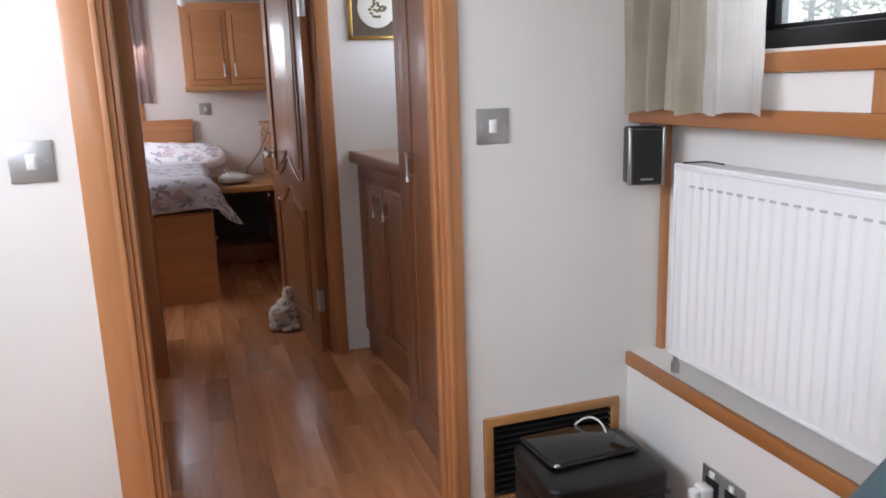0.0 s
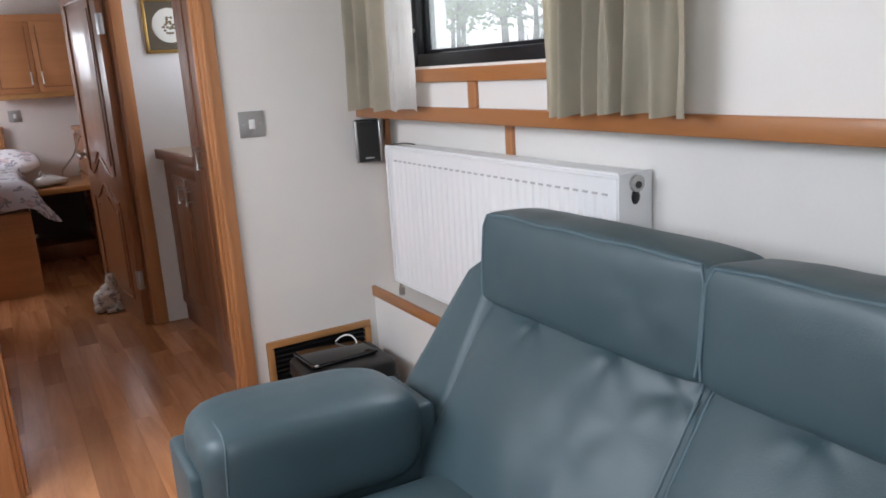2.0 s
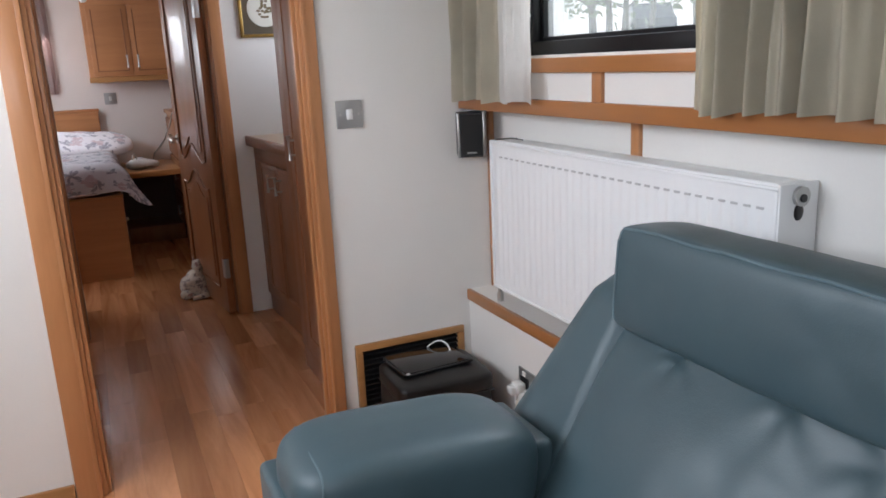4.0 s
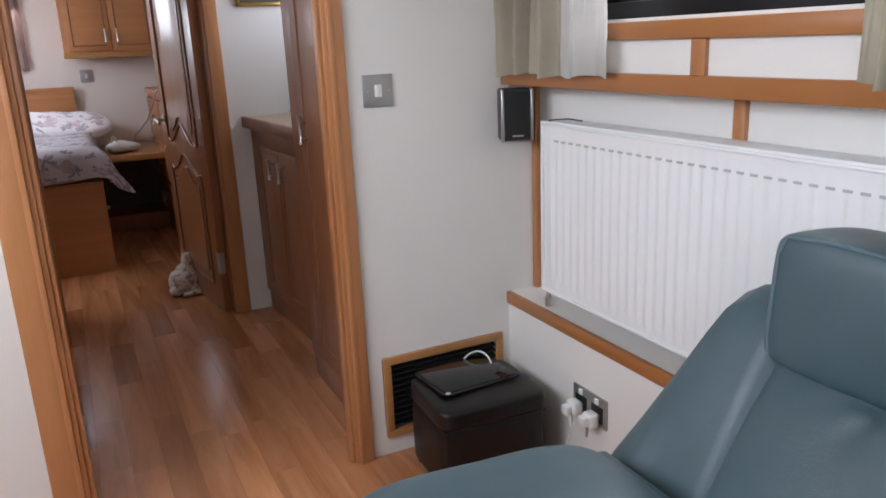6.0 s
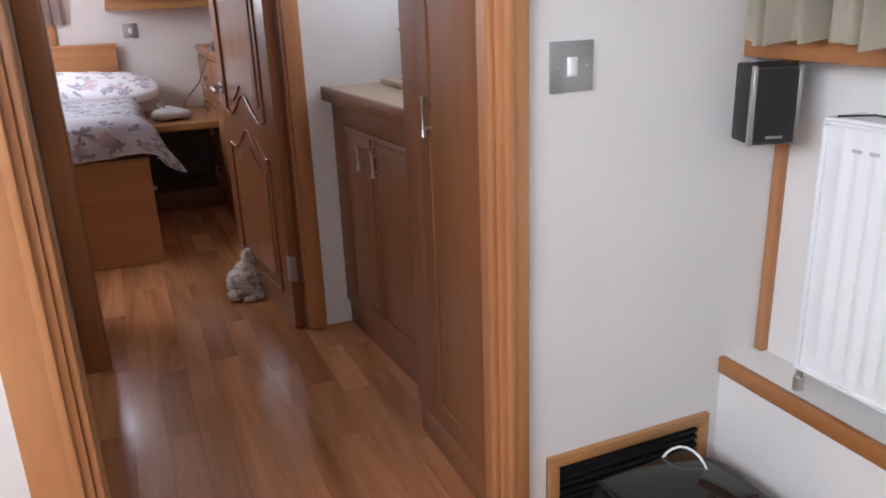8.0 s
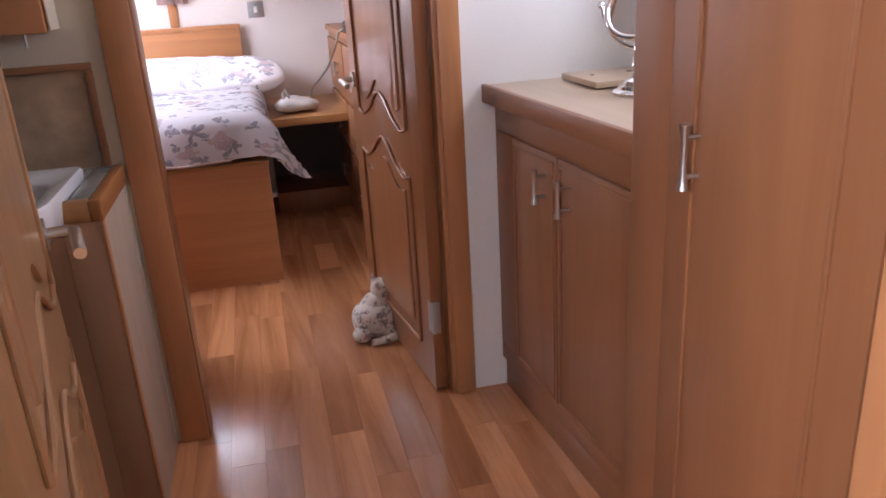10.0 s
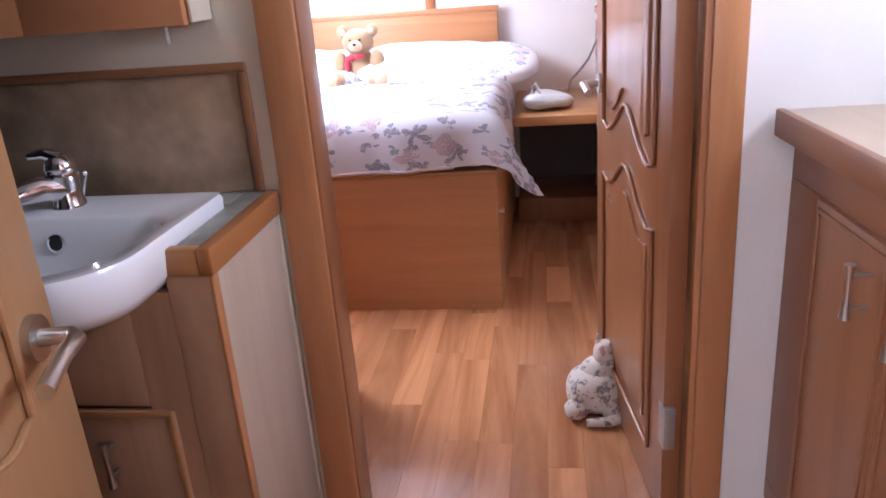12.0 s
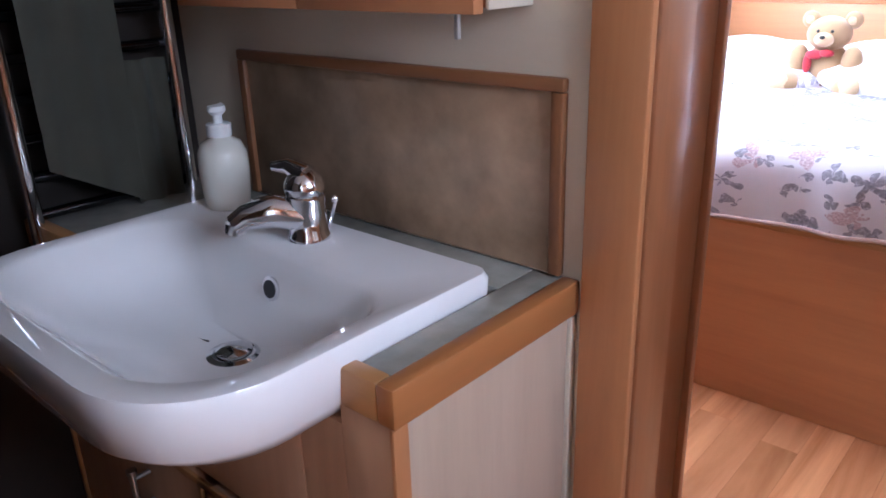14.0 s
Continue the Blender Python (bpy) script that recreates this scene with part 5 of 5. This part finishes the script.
def bedside():
    ob = thing("bedside_shelf", (0.25, 3.8, 0), "oak bedside shelf over a dark open space", "shelf")
    part("top", box(0.05, 0.452, 3.42, HEAD - 0.002, 0.535, 0.575, 0.004), OAK_X, ob)
    # the grey of this panel holds the shade under the shelf
    part("back_panel", box(0.05, 0.452, HEAD - 0.02, HEAD - 0.003, 0.0, 0.535, 0.0), plain("shade_grey", (0.22, 0.20, 0.21), 0.8), ob)
    part("plinth", box(0.05, 0.452, 3.72, HEAD - 0.022, 0.0, 0.12, 0.003), TEAK, ob)
    g = thing("plastic_bag", (0.2, 3.62, 0.575), "crumpled pale plastic bag on the bedside shelf", "bag")
    part("bag", cushion((0.20, 3.60, 0.612), (0.105, 0.085, 0.034), 3, 0.01, 20, 0.026, 4), BAG, g)
    h = part("bag_handle", tube([(0.14, 3.56, 0.63), (0.135, 3.55, 0.68), (0.15, 3.55, 0.70), (0.165, 3.55, 0.66), (0.17, 3.56, 0.63)], 0.006, 8), BAG, g)
    dr = thing("dresser", (0.8, 3.5, 0), "oak dresser along the bedroom side", "dresser")
    part("carcass", box(0.458, 1.155, 2.75, HEAD - 0.002, 0.0, 0.94, 0.003), UNIT, dr)
    part("top", box(0.44, 1.158, 2.74, HEAD - 0.002, 0.942, 0.972, 0.005), OAK_Y, dr)
    for ya, yb in ((3.46, 4.1), (2.8, 3.42)):
        for za, zb in ((0.12, 0.36), (0.38, 0.62), (0.64, 0.91)):
            w = part("drawer", box(0.442, 0.460, ya, yb, za, zb, 0.004), UNIT_Y, dr)
            handle_bar(0.442, (ya + yb) / 2 - 0.15, (za + zb) / 2, 0.07, 0.024, w)
    ph = thing("telephone", (0.47, 3.3, 0.973), "black telephone handset base on the dresser", "telephone")
    part("base", box(0.445, 0.56, 3.22, 3.36, 0.973, 1.0, 0.008), BLACK, ph)
    part("handset", box(0.45, 0.50, 3.21, 3.37, 0.998, 1.022, 0.010), BLACK, ph)
    wc = thing("cable", (0.4, 3.6, 0.58), "grey cord looping from the telephone to the shelf", "cable")
    part("wire", tube([(0.452, 3.35, 0.99), (0.432, 3.40, 0.97), (0.42, 3.48, 0.90), (0.38, 3.6, 0.78), (0.335, 3.75, 0.70), (0.31, 3.85, 0.66), (0.30, 3.95, 0.585)], 0.005, 8), NICKEL, wc)


bedside()


def wall_cupboard():
    ob = thing("wall_cupboard", (0.4, 4.0, 1.18), "oak overhead cupboard with two doors", "cupboard")
    x0, x1, yf, z0, z1 = -0.055, 0.70, 3.935, 1.205, 1.80
    part("body", box(x0, x1, yf, HEAD - 0.002, z0, z1, 0.003), BED, ob)
    part("bottom_rail", box(x0 - 0.006, x1, yf - 0.012, yf + 0.01, z0 - 0.006, z0 + 0.032, 0.004), OAK_X, ob)
    for xa, xb, hx in ((x0 + 0.03, x0 + 0.305, x0 + 0.27), (x0 + 0.31, x0 + 0.585, x0 + 0.345)):
        d = part("door", box(xa, xb, yf - 0.014, yf + 0.002, z0 + 0.04, z1 - 0.05, 0.004), BED, ob)
        for a, c, e, f in ((xa + 0.03, xb - 0.03, z0 + 0.07, z0 + 0.078), (xa + 0.03, xa + 0.038, z0 + 0.07, z1 - 0.08), (xb - 0.038, xb - 0.03, z0 + 0.07, z1 - 0.08)):
            part("bead", box(a, c, yf - 0.018, yf - 0.012, e, f, 0.002), UNIT, d)
        handle_bar(hx, yf - 0.014, z0 + 0.14, 0.09, 0.024, d, "-y")


wall_cupboard()
lp = thing("globe_lamp", (-0.03, 3.6, 1.74), "small white globe lamp hanging in the bedroom", "lamp")
part("globe", ball((-0.03, 3.6, 1.775), (0.03, 0.03, 0.036), 18), WHITE, lp)
part("stem", rod((-0.03, 3.6, 1.80), (-0.03, 3.6, CEILING), 0.007, seg=10), NICKEL, lp)
switch("light_switch", 0.065, HEAD, 1.075, "dull metal light switch on the bedroom end wall")
structure("trim_head_batten", box(-0.40, -0.355, HEAD - 0.014, HEAD - 0.001, 1.0, 1.22, 0.002), OAK, "oak batten above the headboard")
curtain("curtain", HEAD - 0.035, -0.45, -0.285, 1.13, 1.85, ROSEC, "dusky pink curtain by the bedroom window", 4.0, 0.014, axis="x", group="bedroom curtains")
w2 = thing("window_2", (-0.6, HEAD, 1.2), "bedroom end window behind the curtains", "window", kind="structure")
f2 = bmesh.new()
for a, c, e, f in ((-0.9, -0.3, 1.2, 1.235), (-0.9, -0.3, 1.665, 1.7), (-0.9, -0.865, 1.235, 1.665), (-0.335, -0.3, 1.235, 1.665)):
    box(a, c, HEAD + 0.02, HEAD + 0.08, e, f, 0.003, bm=f2)
part("window_frame", f2, FRAMEM, w2)
p2 = part("pane", box(-0.87, -0.33, HEAD + 0.05, HEAD + 0.054, 1.23, 1.67), GLASS, w2)
p2.visible_shadow = False

# ---------------------------------------------------------------- outside
def terrain(x, y):
    d = max(0.0, abs(x) - 2.0)
    return -0.4 + 2.05 * min(1.0, d / 15.0) + 0.05 * noise.noise(Vector((x * 0.2, y * 0.2, 0)))


g = bmesh.new()
xs = [-900, -300, -100, -50, -30, -18, -12, -8, -5, -3, -2, -1.6, 1.6, 2, 3, 5, 8, 12, 15, 18, 22, 30, 50, 100, 300, 900]
ys_ = [-900, -300, -100, -60, -40, -30, -20, -15, -10, -5, 0, 5, 10, 15, 20, 30, 40, 60, 100, 300, 900]
rows = [[g.verts.new((x, y, terrain(x, y))) for y in ys_] for x in xs]
for r0, r1 in zip(rows, rows[1:]):
    for k in range(len(ys_) - 1):
        g.faces.new((r0[k], r0[k + 1], r1[k + 1], r1[k]))
solid("ground", g, GRASS, "mown grass bank rising from the boat", kind="structure")


def tree(x, y, h, seed, trunk_r):
    rnd = random.Random(seed)
    z = terrain(x, y)
    ob = thing("tree", (x, y, z), "slim leafy tree on the grass bank", "tree", "row of trees")
    lean = rnd.uniform(-0.25, 0.25)
    b = bmesh.new()
    pts = [Vector((x + lean * t * t * 0.6, y + lean * t + 0.08 * math.sin(t * 5 + seed), z - 0.1 + h * 0.8 * t)) for t in (k / 8 for k in range(9))]
    tube(pts, [trunk_r * (1.25 if k == 0 else 1 - 0.085 * k) for k in range(9)], 9, b)
    tips = []
    for k in range(9):
        s = pts[3 + k % 5]
        a = rnd.uniform(0, 6.28)
        e = s + Vector((math.cos(a) * rnd.uniform(0.7, 1.5), math.sin(a) * rnd.uniform(0.7, 1.5), rnd.uniform(0.3, 1.0)))
        tube([s, (s + e) / 2 + Vector((0, 0, 0.12)), e], [trunk_r * 0.35, trunk_r * 0.22, trunk_r * 0.1], 6, b)
        tips += [e, (s + e) / 2]
    part("trunk", b, BARK, ob)
    c = bmesh.new()
    for k in range(420):
        q = rnd.choice(tips) + Vector((rnd.gauss(0, 0.42), rnd.gauss(0, 0.42), rnd.gauss(0.1, 0.36)))
        u = Vector((rnd.uniform(-1, 1), rnd.uniform(-1, 1), rnd.uniform(-1, 1))).normalized()
        w = u.orthogonal().normalized()
        s = rnd.uniform(0.07, 0.14)
        c.faces.new([c.verts.new(q + o) for o in (u * s * 1.5, w * s * 0.7, -u * s * 1.5, -w * s * 0.7)])
    part("crown", c, LEAF, ob, smooth=None)


# a glowing sheet added behind the trees for the washed-out white sky
SKYGLOW, hnt, hbs = mat("glowing_backdrop")
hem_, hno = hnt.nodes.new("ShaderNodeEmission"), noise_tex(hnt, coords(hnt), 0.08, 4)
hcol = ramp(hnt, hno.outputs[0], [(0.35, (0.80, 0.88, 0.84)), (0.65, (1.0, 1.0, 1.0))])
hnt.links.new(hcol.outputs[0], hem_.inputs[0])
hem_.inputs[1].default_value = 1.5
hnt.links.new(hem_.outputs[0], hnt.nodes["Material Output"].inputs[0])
solid("backdrop", box(70, 70.5, -60, 160, -3, 45), SKYGLOW, "glowing sheet added for the white sky beyond the trees", kind="structure")
random.seed(11)
for k in range(15):
    tree(16.5 + random.uniform(-1.2, 1.2), 10.5 + 1.3 * k + random.uniform(-0.3, 0.3), random.uniform(3.8, 4.8), k + 3, random.uniform(0.10, 0.15))


def parked_car(x, y, turn):
    ob = thing("car", (x, y, terrain(x, y) + 0.02), "dark parked car beyond the trees", "car", turn=turn, local=True)
    prof = [(-2.0, 0.3), (-1.95, 0.75), (-1.2, 0.88), (-0.7, 1.38), (0.7, 1.42), (1.35, 0.95), (1.95, 0.82), (2.02, 0.3)]
    part("body", prism(prof, "y", -0.8, 0.8, 0.06), CARBODY, ob)
    for sx in (-1.25, 1.25):
        for sy in (-0.78, 0.78):
            w = part("wheel", rod((sx, sy - 0.09, 0.31), (sx, sy + 0.09, 0.31), 0.31, seg=20), RUBBER, ob)
            part("rim", rod((sx, sy - 0.1, 0.31), (sx, sy + 0.1, 0.31), 0.19, seg=16), NICKEL, w)


parked_car(21.5, 24, 60)

# ---------------------------------------------------------------- floor boards
fl = structure("floor", box(LEFT, 1.16, REAR, HEAD, -0.06, -0.014), GAPM, "polished oak strip floor with knots and mixed tones")
random.seed(21)
BW = 0.092
meshes = {}
n_row = int((1.16 - LEFT) / BW) + 1
spare = bmesh.new()
for r in range(n_row):
    xa = LEFT + r * BW
    xb = min(xa + BW - 0.0003, 1.159)
    if xb - xa < 0.02:
        continue
    y = REAR - random.uniform(0, 0.8)
    while y < HEAD:
        ln = random.choice((0.35, 0.45, 0.55, 0.7, 0.85, 1.0))
        ya, yb = max(y, REAR), min(y + ln - 0.0004, HEAD)
        y += ln
        if yb - ya < 0.03:
            continue
        near = -0.9 < xa < 0.75 and yb > -1.6
        if near:
            key = (round(xb - xa, 4), round(yb - ya, 4))
            if key not in meshes:
                meshes[key] = mesh_of("floorboard", box(0, key[0], 0, key[1], -0.014, 0.0, 0.0004, 1), PLANK, 30)
            ob = new("floorboard", meshes[key])
            ob.location = (xa, ya, 0)
            ob.parent = fl
        else:
            box(xa, xb, ya, yb, -0.014, 0.0, 0.0004, 1, bm=spare)
sp_ = part("floorboards", spare, PLANK, fl, smooth=30)
tagged(sp_, kind="stuff")
